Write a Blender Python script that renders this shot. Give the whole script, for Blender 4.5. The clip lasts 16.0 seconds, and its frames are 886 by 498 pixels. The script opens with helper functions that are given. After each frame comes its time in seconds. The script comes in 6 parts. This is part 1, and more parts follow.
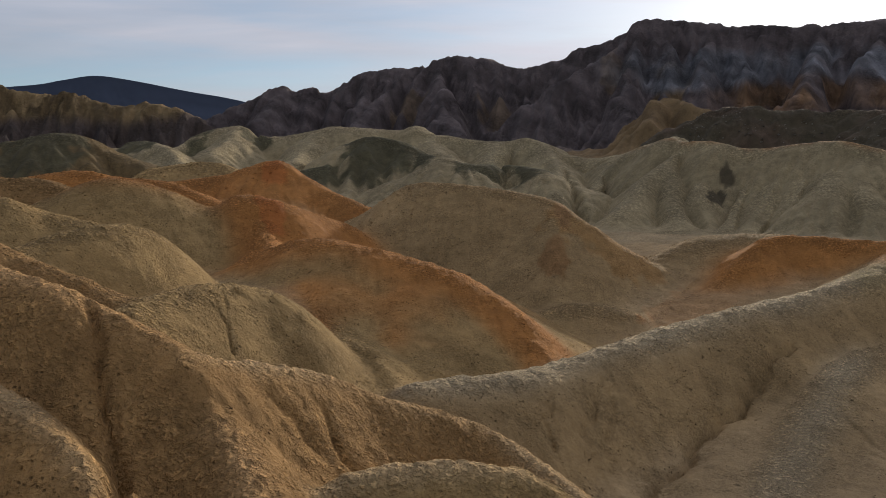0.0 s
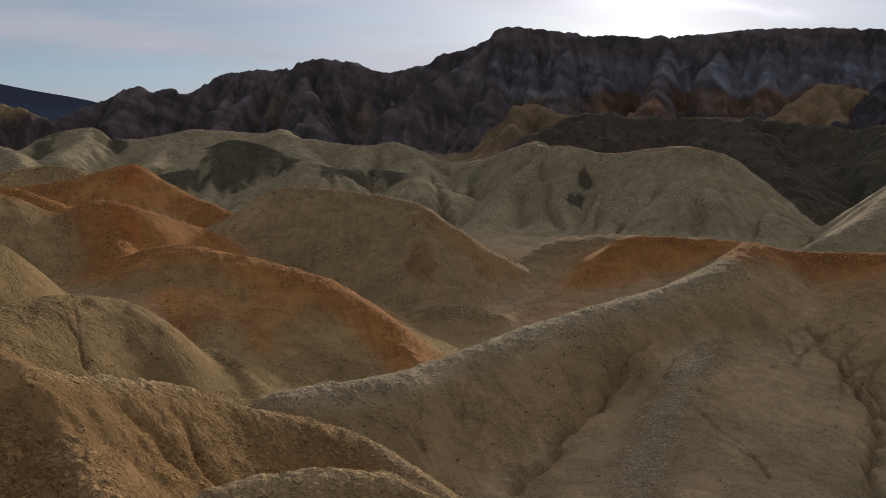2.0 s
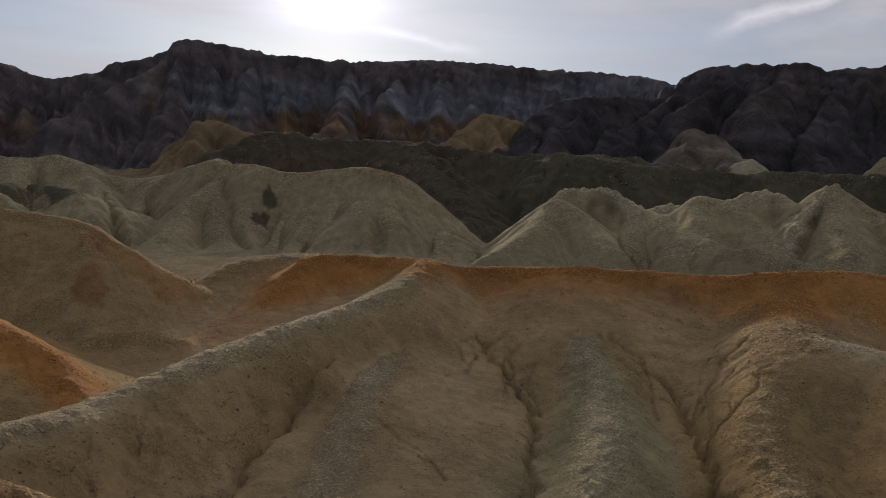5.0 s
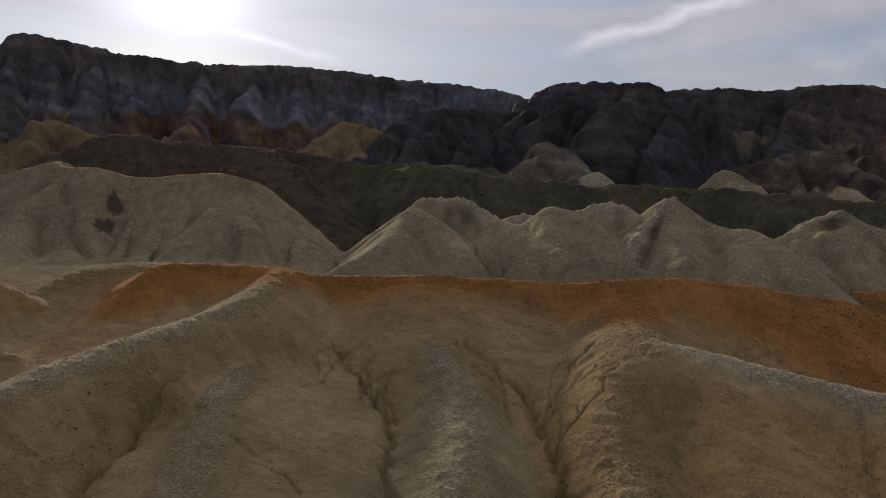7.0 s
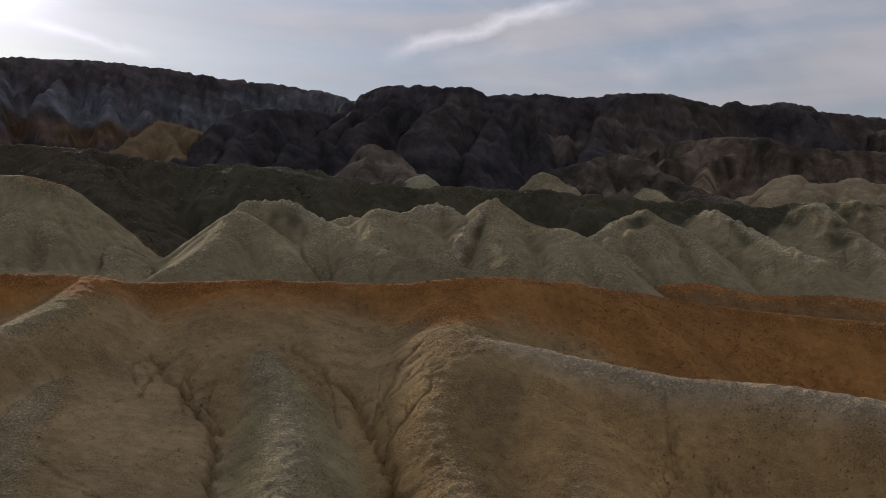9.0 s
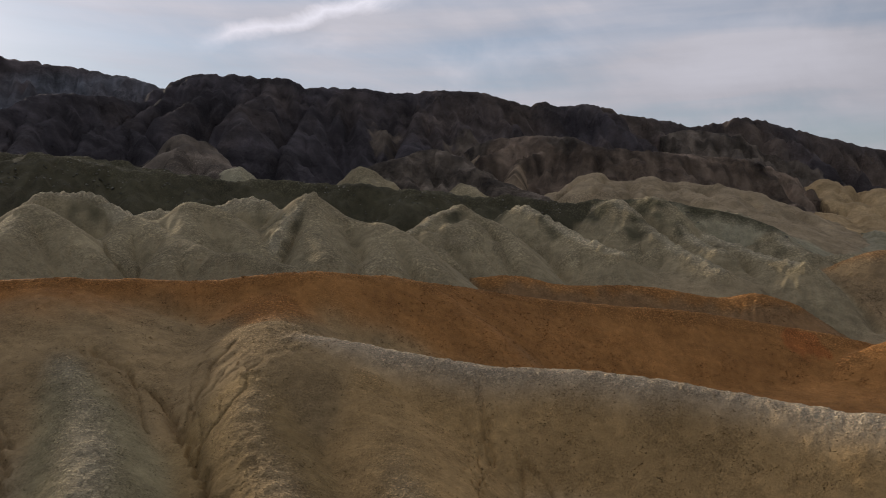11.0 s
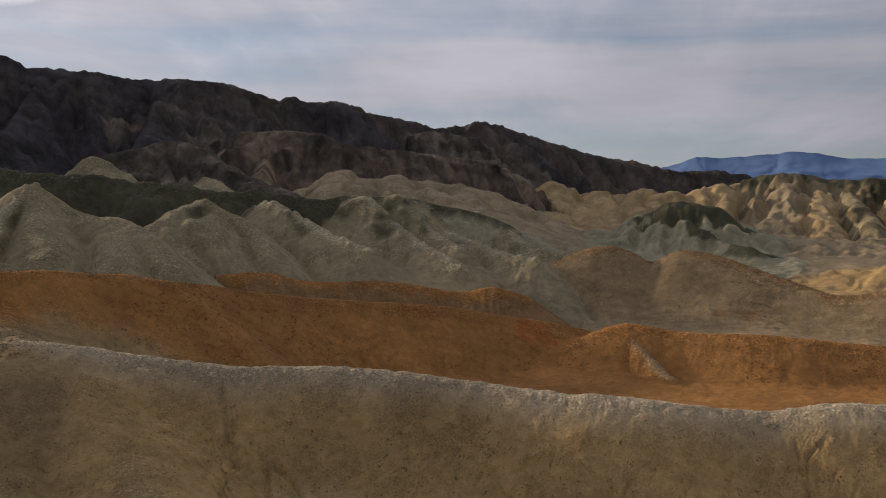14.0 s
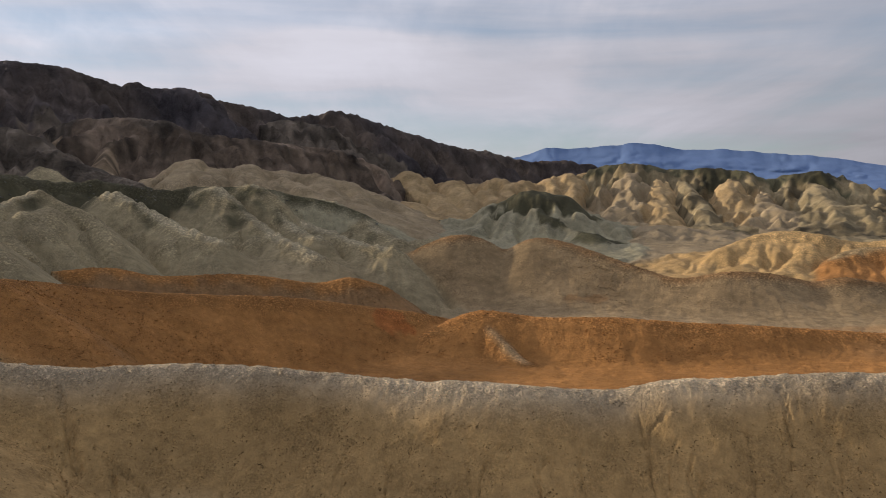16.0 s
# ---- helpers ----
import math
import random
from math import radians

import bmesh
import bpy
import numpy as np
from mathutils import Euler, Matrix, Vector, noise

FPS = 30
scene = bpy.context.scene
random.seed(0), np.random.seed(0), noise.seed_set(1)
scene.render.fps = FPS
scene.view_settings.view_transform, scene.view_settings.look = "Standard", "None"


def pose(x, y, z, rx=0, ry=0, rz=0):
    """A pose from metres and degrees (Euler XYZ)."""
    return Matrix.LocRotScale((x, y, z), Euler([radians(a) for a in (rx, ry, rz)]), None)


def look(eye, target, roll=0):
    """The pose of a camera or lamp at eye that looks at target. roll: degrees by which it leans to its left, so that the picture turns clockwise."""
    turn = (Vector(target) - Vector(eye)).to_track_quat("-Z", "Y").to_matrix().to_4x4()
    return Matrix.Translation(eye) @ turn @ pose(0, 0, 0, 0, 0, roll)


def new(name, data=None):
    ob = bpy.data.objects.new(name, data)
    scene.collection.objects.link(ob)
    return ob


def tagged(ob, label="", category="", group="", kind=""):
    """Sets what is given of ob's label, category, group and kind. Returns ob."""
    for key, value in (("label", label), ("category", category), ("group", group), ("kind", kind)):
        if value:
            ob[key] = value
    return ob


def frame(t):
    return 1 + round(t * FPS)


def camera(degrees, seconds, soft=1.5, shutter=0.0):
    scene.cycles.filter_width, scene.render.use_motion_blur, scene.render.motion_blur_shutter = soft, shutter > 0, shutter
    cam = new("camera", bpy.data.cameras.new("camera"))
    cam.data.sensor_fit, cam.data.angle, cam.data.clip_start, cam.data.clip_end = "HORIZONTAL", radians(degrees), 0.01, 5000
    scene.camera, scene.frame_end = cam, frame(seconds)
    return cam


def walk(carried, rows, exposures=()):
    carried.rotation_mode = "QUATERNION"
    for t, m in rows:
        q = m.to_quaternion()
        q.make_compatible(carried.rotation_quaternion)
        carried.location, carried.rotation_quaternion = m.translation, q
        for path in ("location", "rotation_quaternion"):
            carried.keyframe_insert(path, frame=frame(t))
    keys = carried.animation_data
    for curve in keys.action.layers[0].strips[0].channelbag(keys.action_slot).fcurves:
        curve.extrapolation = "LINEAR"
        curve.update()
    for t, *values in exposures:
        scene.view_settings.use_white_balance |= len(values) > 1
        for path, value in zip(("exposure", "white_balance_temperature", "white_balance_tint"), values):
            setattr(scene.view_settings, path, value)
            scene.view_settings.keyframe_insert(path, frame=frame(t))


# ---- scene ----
cam = camera(56.43, 16.0, soft=0.9)
# seconds, eye, tilt, lean, turn
PATH = [
    (0, (0.000, 0.000, 30.000), -3.93, -0.07, 0.00),
    (0.5, (0.051, -0.003, 30.011), -3.88, -0.05, -2.09),
    (1, (0.101, -0.007, 30.022), -3.85, 0.28, -4.62),
    (1.5, (0.152, -0.011, 30.033), -3.78, 0.38, -6.91),
    (2, (0.203, -0.015, 30.044), -3.69, 0.25, -9.12),
    (2.5, (0.255, -0.019, 30.054), -3.14, 0.09, -11.52),
    (3, (0.308, -0.025, 30.064), -2.72, -0.00, -14.77),
    (3.5, (0.363, -0.032, 30.073), -2.65, -0.01, -19.90),
    (4, (0.419, -0.041, 30.081), -2.62, 0.29, -23.53),
    (4.2, (0.442, -0.045, 30.084), -2.61, 0.29, -25.03),
    (6.3, (0.691, -0.103, 30.110), -2.10, -0.40, -36.74),
    (6.5, (0.715, -0.109, 30.112), -2.08, -0.40, -37.41),
    (7, (0.777, -0.127, 30.116), -1.81, -0.47, -40.33),
    (7.5, (0.841, -0.149, 30.117), -1.75, 0.35, -42.77),
    (8, (0.905, -0.173, 30.118), -1.73, 0.39, -46.49),
    (8.5, (0.971, -0.199, 30.117), -1.68, 0.36, -49.69),
    (9, (1.037, -0.227, 30.115), -1.64, 0.22, -52.19),
    (9.2, (1.064, -0.238, 30.114), -1.59, 0.17, -53.35),
    (11.3, (1.345, -0.366, 30.099), -2.16, 0.09, -66.57),
    (11.5, (1.372, -0.379, 30.098), -2.21, 0.06, -67.81),
    (12, (1.439, -0.411, 30.093), -2.49, -0.01, -70.23),
    (12.5, (1.507, -0.445, 30.087), -2.49, -0.10, -72.74),
    (13, (1.576, -0.482, 30.080), -2.41, -0.19, -75.97),
    (13.5, (1.645, -0.521, 30.073), -2.36, -0.32, -78.94),
    (14, (1.715, -0.561, 30.066), -2.26, -0.49, -81.85),
    (14.5, (1.785, -0.602, 30.058), -2.28, -0.24, -83.89),
    (15, (1.856, -0.645, 30.051), -2.53, 0.17, -86.32),
    (15.5, (1.927, -0.688, 30.043), -2.60, 0.07, -89.04),
    (16, (1.997, -0.731, 30.036), -2.91, -0.05, -91.73),
]
walk(cam, [(t, pose(*eye, 90 + tilt, lean, turn)) for t, eye, tilt, lean, turn in PATH], exposures=[(0, -0.05), (1.5, -0.25), (3.5, -0.45), (7, -0.46), (9, -0.47), (11.5, -0.18), (13, -0.20), (14.5, -0.28), (15, -0.14), (15.5, 0.03), (16, 0.18)])

# ---- world, sun and sky ----
SUN_AZ, SUN_EL = radians(23.0), radians(16.0)   # azimuth from +y towards +x
world = bpy.data.worlds.new("sky")
scene.world = world
world.use_nodes = True
wn, wl = world.node_tree.nodes, world.node_tree.links
wn.clear()
w_out = wn.new("ShaderNodeOutputWorld")
w_bg = wn.new("ShaderNodeBackground")
w_sky = wn.new("ShaderNodeTexSky")
w_sky.sky_type, w_sky.sun_disc = "NISHITA", False
w_sky.sun_elevation, w_sky.sun_rotation = SUN_EL, SUN_AZ
w_sky.air_density, w_sky.dust_density, w_sky.ozone_density = 1.0, 0.4, 3.0
w_co = wn.new("ShaderNodeTexCoord")


def wnode(kind, **sets):
    n = wn.new(kind)
    for k, v in sets.items():
        n.inputs[k.replace("_", " ")].default_value = v
    return n


def wmath(op, a, b=None):
    n = wn.new("ShaderNodeMath")
    n.operation = op
    for i, v in enumerate((a, b)):
        if v is None:
            continue
        if isinstance(v, (int, float)):
            n.inputs[i].default_value = v
        else:
            wl.new(v, n.inputs[i])
    return n.outputs[0]


# thin high cloud: streaks that lie flat on a layer above, so they tighten towards the horizon
w_sep = wn.new("ShaderNodeSeparateXYZ")
wl.new(w_co.outputs["Generated"], w_sep.inputs[0])
w_up = wmath("ADD", wmath("MAXIMUM", w_sep.outputs[2], 0.0), 0.12)
w_flat = wn.new("ShaderNodeCombineXYZ")
wl.new(wmath("DIVIDE", w_sep.outputs[0], w_up), w_flat.inputs[0])
wl.new(wmath("DIVIDE", w_sep.outputs[1], w_up), w_flat.inputs[1])
w_map = wn.new("ShaderNodeMapping")
w_map.inputs["Rotation"].default_value = (0, 0, radians(-20))
w_map.inputs["Scale"].default_value = (0.5, 1.5, 1.0)
wl.new(w_flat.outputs[0], w_map.inputs[0])
w_n1 = wnode("ShaderNodeTexNoise", Scale=0.9, Detail=7.0, Roughness=0.55, Distortion=0.6)
wl.new(w_map.outputs[0], w_n1.inputs["Vector"])
w_ramp = wn.new("ShaderNodeValToRGB")
w_ramp.color_ramp.elements[0].position, w_ramp.color_ramp.elements[1].position = 0.34, 0.66
wl.new(w_n1.outputs["Fac"], w_ramp.inputs[0])
w_bank = wn.new("ShaderNodeMapping")
w_bank.inputs["Scale"].default_value = (1.3, 1.3, 11.0)
w_bank.inputs["Location"].default_value = (0.4, 0.1, 0.35)
wl.new(w_co.outputs["Generated"], w_bank.inputs[0])
w_n2 = wnode("ShaderNodeTexNoise", Scale=1.25, Detail=8.0, Roughness=0.52, Distortion=0.35)
wl.new(w_bank.outputs[0], w_n2.inputs["Vector"])
w_ramp2 = wn.new("ShaderNodeValToRGB")
w_ramp2.color_ramp.elements[0].position, w_ramp2.color_ramp.elements[1].position = 0.38, 0.60
wl.new(w_n2.outputs["Fac"], w_ramp2.inputs[0])
w_veil = wmath("MINIMUM", wmath("ADD", wmath("ADD", wmath("MULTIPLY", w_ramp.outputs[0], 0.35), wmath("MULTIPLY", w_ramp2.outputs[0], 0.45)), wmath("ADD", wmath("MULTIPLY", w_sep.outputs[0], 0.2), 0.21)), 0.98)
# thicker cloud is a little greyer underneath
w_n3 = wnode("ShaderNodeTexNoise", Scale=2.3, Detail=6.0, Roughness=0.55)
wl.new(w_bank.outputs[0], w_n3.inputs["Vector"])
w_shade = wmath("ADD", wmath("ADD", wmath("MULTIPLY", w_n3.outputs["Fac"], 0.42), 0.71), wmath("MULTIPLY", w_ramp.outputs[0], 0.16))
# cloud lit by the sun behind it: brighter towards the sun
w_dot = wn.new("ShaderNodeVectorMath")
w_dot.operation = "DOT_PRODUCT"
wl.new(w_co.outputs["Generated"], w_dot.inputs[0])
w_dot.inputs[1].default_value = (math.sin(SUN_AZ) * math.cos(SUN_EL), math.cos(SUN_AZ) * math.cos(SUN_EL), math.sin(SUN_EL))
w_near = wmath("MAXIMUM", w_dot.outputs["Value"], 0.0)
w_glow = wmath("ADD", wmath("ADD", wmath("MULTIPLY", wmath("POWER", w_near, 350.0), 0.8), wmath("MULTIPLY", wmath("POWER", w_near, 25.0), 0.25)), wmath("ADD", wmath("MULTIPLY", w_dot.outputs["Value"], 0.14), 0.43))
w_cloud = wn.new("ShaderNodeVectorMath")
w_cloud.operation = "SCALE"
w_cloud.inputs[0].default_value = (0.99, 0.97, 1.08)
# an overcast sky is brighter overhead than at the horizon
# thicker away from the sun: mostly unseen cloud, added to weaken the fill light
w_lee = wmath("MAXIMUM", wmath("MINIMUM", wmath("ADD", wmath("MULTIPLY", w_dot.outputs["Value"], 0.7), 0.85), 1.0), 0.66)
w_bright = wmath("ADD", wmath("MULTIPLY", w_sep.outputs[0], 0.05), 0.94)     # the cloud thins to the west
w_lee = wmath("MULTIPLY", w_lee, w_bright)
w_high = wmath("ADD", wmath("MULTIPLY", wmath("MAXIMUM", w_sep.outputs[2], 0.0), 1.2), 0.90)

w_skyc = wn.new("ShaderNodeVectorMath")
w_skyc.operation = "SCALE"
w_skyc.inputs["Scale"].default_value = 0.10
wl.new(w_sky.outputs[0], w_skyc.inputs[0])
# one long bright wisp of cirrus
w_wob = wnode("ShaderNodeTexNoise", Scale=9.0, Detail=6.0, Roughness=0.6, Distortion=0.8)
wl.new(w_co.outputs["Generated"], w_wob.inputs["Vector"])


def wdot(way):
    v = wn.new("ShaderNodeVectorMath")
    v.operation = "DOT_PRODUCT"
    wl.new(w_co.outputs["Generated"], v.inputs[0])
    v.inputs[1].default_value = way
    return v.outputs["Value"]


# long wisps of cirrus: the plane each lies in, its middle, how far it reaches, thinness, brightness, raggedness
w_wisp = 0.0
for way, mid, reach, thin, bright, rag in (
    ((-0.3314, 0.0854, 0.9396), (0.8001, 0.5533, 0.2318), 0.99073, 75.0, 0.30, 0.045),
    ((0.0818, -0.2724, 0.9587), (0.4806, 0.8535, 0.2015), 0.99741, 110, 0.28, 0.03),
    ((-0.2234, 0.0534, 0.9733), (0.9176, 0.3482, 0.1915), 0.99395, 38, 0.1, 0.07),
    ((-0.238, -0.0063, 0.9712), (0.8042, 0.5595, 0.2007), 0.99776, 60, 0.08, 0.05),
):
    w_off = wmath("ABSOLUTE", wmath("ADD", wdot(way), wmath("MULTIPLY", wmath("SUBTRACT", w_wob.outputs["Fac"], 0.5), rag)))
    w_band = wmath("MAXIMUM", wmath("SUBTRACT", 1.0, wmath("MULTIPLY", w_off, thin)), 0.0)
    w_len = wmath("MINIMUM", wmath("MAXIMUM", wmath("MULTIPLY", wmath("SUBTRACT", wdot(mid), reach), 1.4 / (1 - reach)), 0.0), 1.0)
    w_wisp = wmath("ADD", w_wisp, wmath("MULTIPLY", wmath("MULTIPLY", w_band, w_len), bright))
w_veil = wmath("MINIMUM", wmath("ADD", w_veil, w_wisp), 1.0)
wl.new(wmath("ADD", wmath("MULTIPLY", wmath("MULTIPLY", wmath("MULTIPLY", w_glow, w_lee), w_shade), w_high), w_wisp), w_cloud.inputs["Scale"])
w_mix = wn.new("ShaderNodeMix")
w_mix.data_type = "RGBA"
wl.new(w_veil, w_mix.inputs["Factor"])
wl.new(w_skyc.outputs[0], w_mix.inputs["A"])
wl.new(w_cloud.outputs[0], w_mix.inputs["B"])
wl.new(w_mix.outputs["Result"], w_bg.inputs["Color"])
w_bg.inputs["Strength"].default_value = 1.0
wl.new(w_bg.outputs[0], w_out.inputs["Surface"])

sun = new("sun", bpy.data.lights.new("sun", "SUN"))
sun.data.energy, sun.data.angle, sun.data.color = 3.1, radians(3), (1.0, 0.86, 0.68)
sun.matrix_world = look((0, 0, 0), (-math.sin(SUN_AZ) * math.cos(SUN_EL), -math.cos(SUN_AZ) * math.cos(SUN_EL), -math.sin(SUN_EL)))

# ---- soils: linear base colours ----
SOIL = {
    "tan": (0.335, 0.240, 0.112), "ochretan": (0.335, 0.212, 0.092), "tangrey": (0.450, 0.308, 0.142),
    "greytan": (0.345, 0.252, 0.132), "grey": (0.325, 0.285, 0.168), "greylight": (0.46, 0.40, 0.28),
    "tanlight": (0.54, 0.41, 0.24), "ochrelight": (0.58, 0.38, 0.19), "white": (0.58, 0.50, 0.38),
    "orange": (0.410, 0.196, 0.062), "ochre": (0.430, 0.215, 0.075), "orangebrown": (0.400, 0.200, 0.066), "brown": (0.295, 0.180, 0.085),
    "pale": (0.315, 0.272, 0.170), "palewhite": (0.40, 0.36, 0.25), "palegrey": (0.34, 0.32, 0.22), "palegold": (0.345, 0.278, 0.178),
    "golden": (0.41, 0.305, 0.165), "yellow": (0.215, 0.155, 0.085),
    "olive": (0.092, 0.088, 0.053), "olivebrown": (0.150, 0.112, 0.056), "debris": (0.082, 0.072, 0.049),
    "rock": (0.115, 0.100, 0.106), "blackrock": (0.066, 0.060, 0.068), "brownrock": (0.165, 0.128, 0.098), "greyrock": (0.16, 0.135, 0.11), "tanrock": (0.27, 0.21, 0.145),
    "rust": (0.30, 0.135, 0.055), "redorange": (0.43, 0.165, 0.05),
    "olivegold": (0.20, 0.15, 0.08), "bluerock": (0.070, 0.082, 0.105), "wash": (0.43, 0.33, 0.20), "browntan": (0.315, 0.232, 0.130), "darkgold": (0.235, 0.195, 0.118), "sulphur": (0.50, 0.345, 0.16), "flat": (0.285, 0.245, 0.16),
}

# ---- noise ----


def lattice(ix, iy, seed):
    h = (ix.astype(np.int64) * 374761393 + iy.astype(np.int64) * 668265263 + seed * 2246822519) & 0xFFFFFFFF
    h = ((h ^ (h >> 13)) * 1274126177) & 0xFFFFFFFF
    return ((h ^ (h >> 16)) & 0xFFFF) / 32767.5 - 1.0


def vnoise(x, y, seed):
    """Smooth value noise in -1..1."""
    ix, iy = np.floor(x), np.floor(y)
    fx, fy = x - ix, y - iy
    fx, fy = fx * fx * fx * (fx * (fx * 6 - 15) + 10), fy * fy * fy * (fy * (fy * 6 - 15) + 10)
    a, b = lattice(ix, iy, seed), lattice(ix + 1, iy, seed)
    c, d = lattice(ix, iy + 1, seed), lattice(ix + 1, iy + 1, seed)
    return (a + (b - a) * fx) * (1 - fy) + (c + (d - c) * fx) * fy


def fbm(x, y, seed, octaves=3):
    v, a = 0.0, 1.0
    for k in range(octaves):
        v = v + a * vnoise(x * 2**k + 17.3 * k, y * 2**k - 9.1 * k, seed + k)
        a *= 0.5
    return v


def step(a, b, v):
    u = np.clip((v - a) / (b - a), 0, 1)
    return u * u * (3 - 2 * u)


# ---- the land: hills given by their crest lines ----
THINGS, RIDGES = [], []


def hill(name, label, category):
    THINGS.append((name, label, category))


def ridge(crest, slope=(0.6, 0.6), r=2.0, soil="tan", cap="", capd=2.0, crown="", crownd=0.5, rill=(0.5, 3.0)):
    """A crest line of the hill named last: slopes to its left and right, rounding of the top, soil, capping layer and its depth,
    crust on the very top, depth and spacing of the rills that run down its sides."""
    RIDGES.append((len(THINGS), crest, slope, r, soil, cap, capd, crown, crownd, rill))


def spurs(crest, n, turn, length, fall, seed, soils, slope=0.8, r=1.5, rill=(1.5, 8), swing=16):
    """Side ridges that run down from a crest towards the valley, turned a little sideways; every second one is shorter."""
    dice = random.Random(seed)
    line = np.array(crest, float)
    run = np.concatenate([[0], np.cumsum(np.hypot(*np.diff(line[:, :2], axis=0).T))])
    for i in range(n):
        at = run[-1] * (i + 0.5 + dice.uniform(-0.3, 0.3)) / n
        x, y, z = (float(np.interp(at, run, line[:, c])) for c in range(3))
        way = math.atan2(-x, -y) + radians(turn + dice.uniform(-swing, swing))
        long = length * dice.uniform(0.7, 1.25) * (0.6 if i % 2 else 1.0)
        steep, bend = fall * dice.uniform(0.85, 1.12), radians(dice.uniform(-14, 14))
        pts, z = [(x, y, z - 0.5)], z - 0.5
        for k in range(3):
            x, y = x + math.sin(way) * long / 3, y + math.cos(way) * long / 3
            z -= steep * long / 3 * (1.15, 1.0, 0.85)[k]
            way += bend
            pts.append((x, y, z))
        ridge(pts, slope=(slope, slope), r=r, soil=soils[i % len(soils)], rill=rill)


def crack_tree(x, y, way, long, seed, width=0.27):
    """A drying crack that forks as it runs up a slope."""
    dice = random.Random(seed)
    todo = [(x, y, radians(way), long, 0)]
    while todo:
        x, y, a, run, deep = todo.pop()
        pts = [(x, y)]
        for k in range(4):
            a += radians(dice.uniform(-14, 14))
            x, y = x + math.sin(a) * run / 4, y + math.cos(a) * run / 4
            pts.append((x, y))
            if deep < 2 and k in (1, 3):
                todo.append((x, y, a + radians(dice.choice((-1, 1)) * dice.uniform(18, 40)), run * dice.uniform(0.4, 0.6), deep + 1))
        gully(pts[::-1], width * (1, 0.8, 0.65)[deep], (1.6 * width, 1.25 * width, width)[deep])


GULLIES = []


def gully(way, width, depth):
    """A watercourse or drying crack cut into the slope along a line."""
    GULLIES.append((way, width, depth))


PATCHES = []


def stain(x, y, half_width, half_depth, soil):
    """A patch of other soil or debris on the ground."""
    PATCHES.append((x, y, half_width, half_depth, soil))


hill("clay_hill", "tan and ochre popcorn-crusted clay hill with branching spurs", "hill")
ridge([(-30, 42.4, 28.2), (-25.9, 42.8, 27.1), (-22.8, 42.3, 26.2), (-19.6, 41.6, 25.3), (-15.5, 41.2, 23.5), (-13.1, 40.9, 22.2), (-10.9, 38.5, 19.9), (-8.9, 35.9, 18.5), (-7.6, 33.1, 17.5), (-6.7, 30.3, 16.4)], slope=(1.1, 1.23), r=1.6, soil="ochretan", crown="ochrelight", crownd=0.35, rill=(0.2, 2.6))
ridge([(-13.1, 40.9, 22.2), (-10.7, 43.7, 21), (-7.4, 47.4, 19.7), (-4.5, 48.8, 18.2), (-1.5, 50, 17), (2, 51, 15.7), (4.7, 49.8, 14.4), (7.2, 47.5, 13.1), (8.8, 45.2, 12.3)], slope=(1.1, 1.04), r=1.2, soil="ochretan", crown="tanlight", crownd=0.3, rill=(0.18, 3.0))
ridge([(-6.5, 35.4, 16.1), (-3.8, 37.8, 17), (-0.1, 39, 17), (3.2, 39.9, 16.5), (5.7, 39.6, 15.4), (7.2, 38.3, 14.2)], slope=(1.04, 1.04), r=1.5, soil="tan", crown="tanlight", crownd=0.3, rill=(0.3, 2.2))
ridge([(-23.3, 36.1, 23), (-19.1, 35.1, 21.5), (-15.9, 33.4, 20.2), (-12.7, 30.5, 18.7), (-10.9, 28, 17.8)], slope=(1.17, 1.17), r=1.2, soil="ochretan", crown="tanlight", crownd=0.3, rill=(0.5, 2.4))
ridge([(-18.9, 41.9, 23.9), (-17, 39.5, 22.4), (-15.4, 37.4, 20.7)], slope=(1.17, 1.17), r=1.0, soil="ochretan", rill=(0.4, 2.0))
hill("clay_mound", "rounded tan clay mound with a dark drying crack", "hill")
ridge([(-18.9, 49.5, 23), (-17.6, 55.3, 23.6), (-15.6, 59, 23.5), (-13.7, 60.5, 23.1), (-11.9, 60.8, 22.2), (-10.8, 59.4, 20.3)], slope=(1.35, 1.1), r=2.4, soil="tan", rill=(0.2, 3))
hill("clay_hill", "large grey and tan clay hill with rounded spurs, gullies and an orange crest", "hill")
ridge([(-1.7, 56.9, 16.7), (3, 59.9, 16.6), (9.6, 65.3, 16.6), (19.6, 73.5, 18), (29.8, 78.6, 19.3), (36.5, 82.4, 20.1), (43, 86, 21.3)], slope=(1.1, 0.98), r=2.5, soil="greytan", crown="greylight", crownd=0.7, rill=(0.5, 3.2))
ridge([(46, 86.7, 20.3), (44.2, 83.1, 18.1), (40.1, 78.5, 15.9), (35, 72.1, 14.4), (31.1, 66.2, 12.7), (26.9, 60.4, 11.1), (22.6, 53.5, 9.6), (20, 49.2, 8.5)], slope=(0.91, 0.85), r=4, soil="greytan", crown="greylight", crownd=0.45, rill=(0.1, 2.5))
ridge([(64.3, 77.1, 18.1), (58.5, 67.6, 15.1), (54.4, 60.6, 13.1), (48, 52.9, 11.3), (42.9, 48.1, 10), (38.3, 44.1, 8.6)], slope=(0.91, 0.91), r=3.5, soil="grey", crown="greylight", crownd=0.4, rill=(0.1, 2.5))
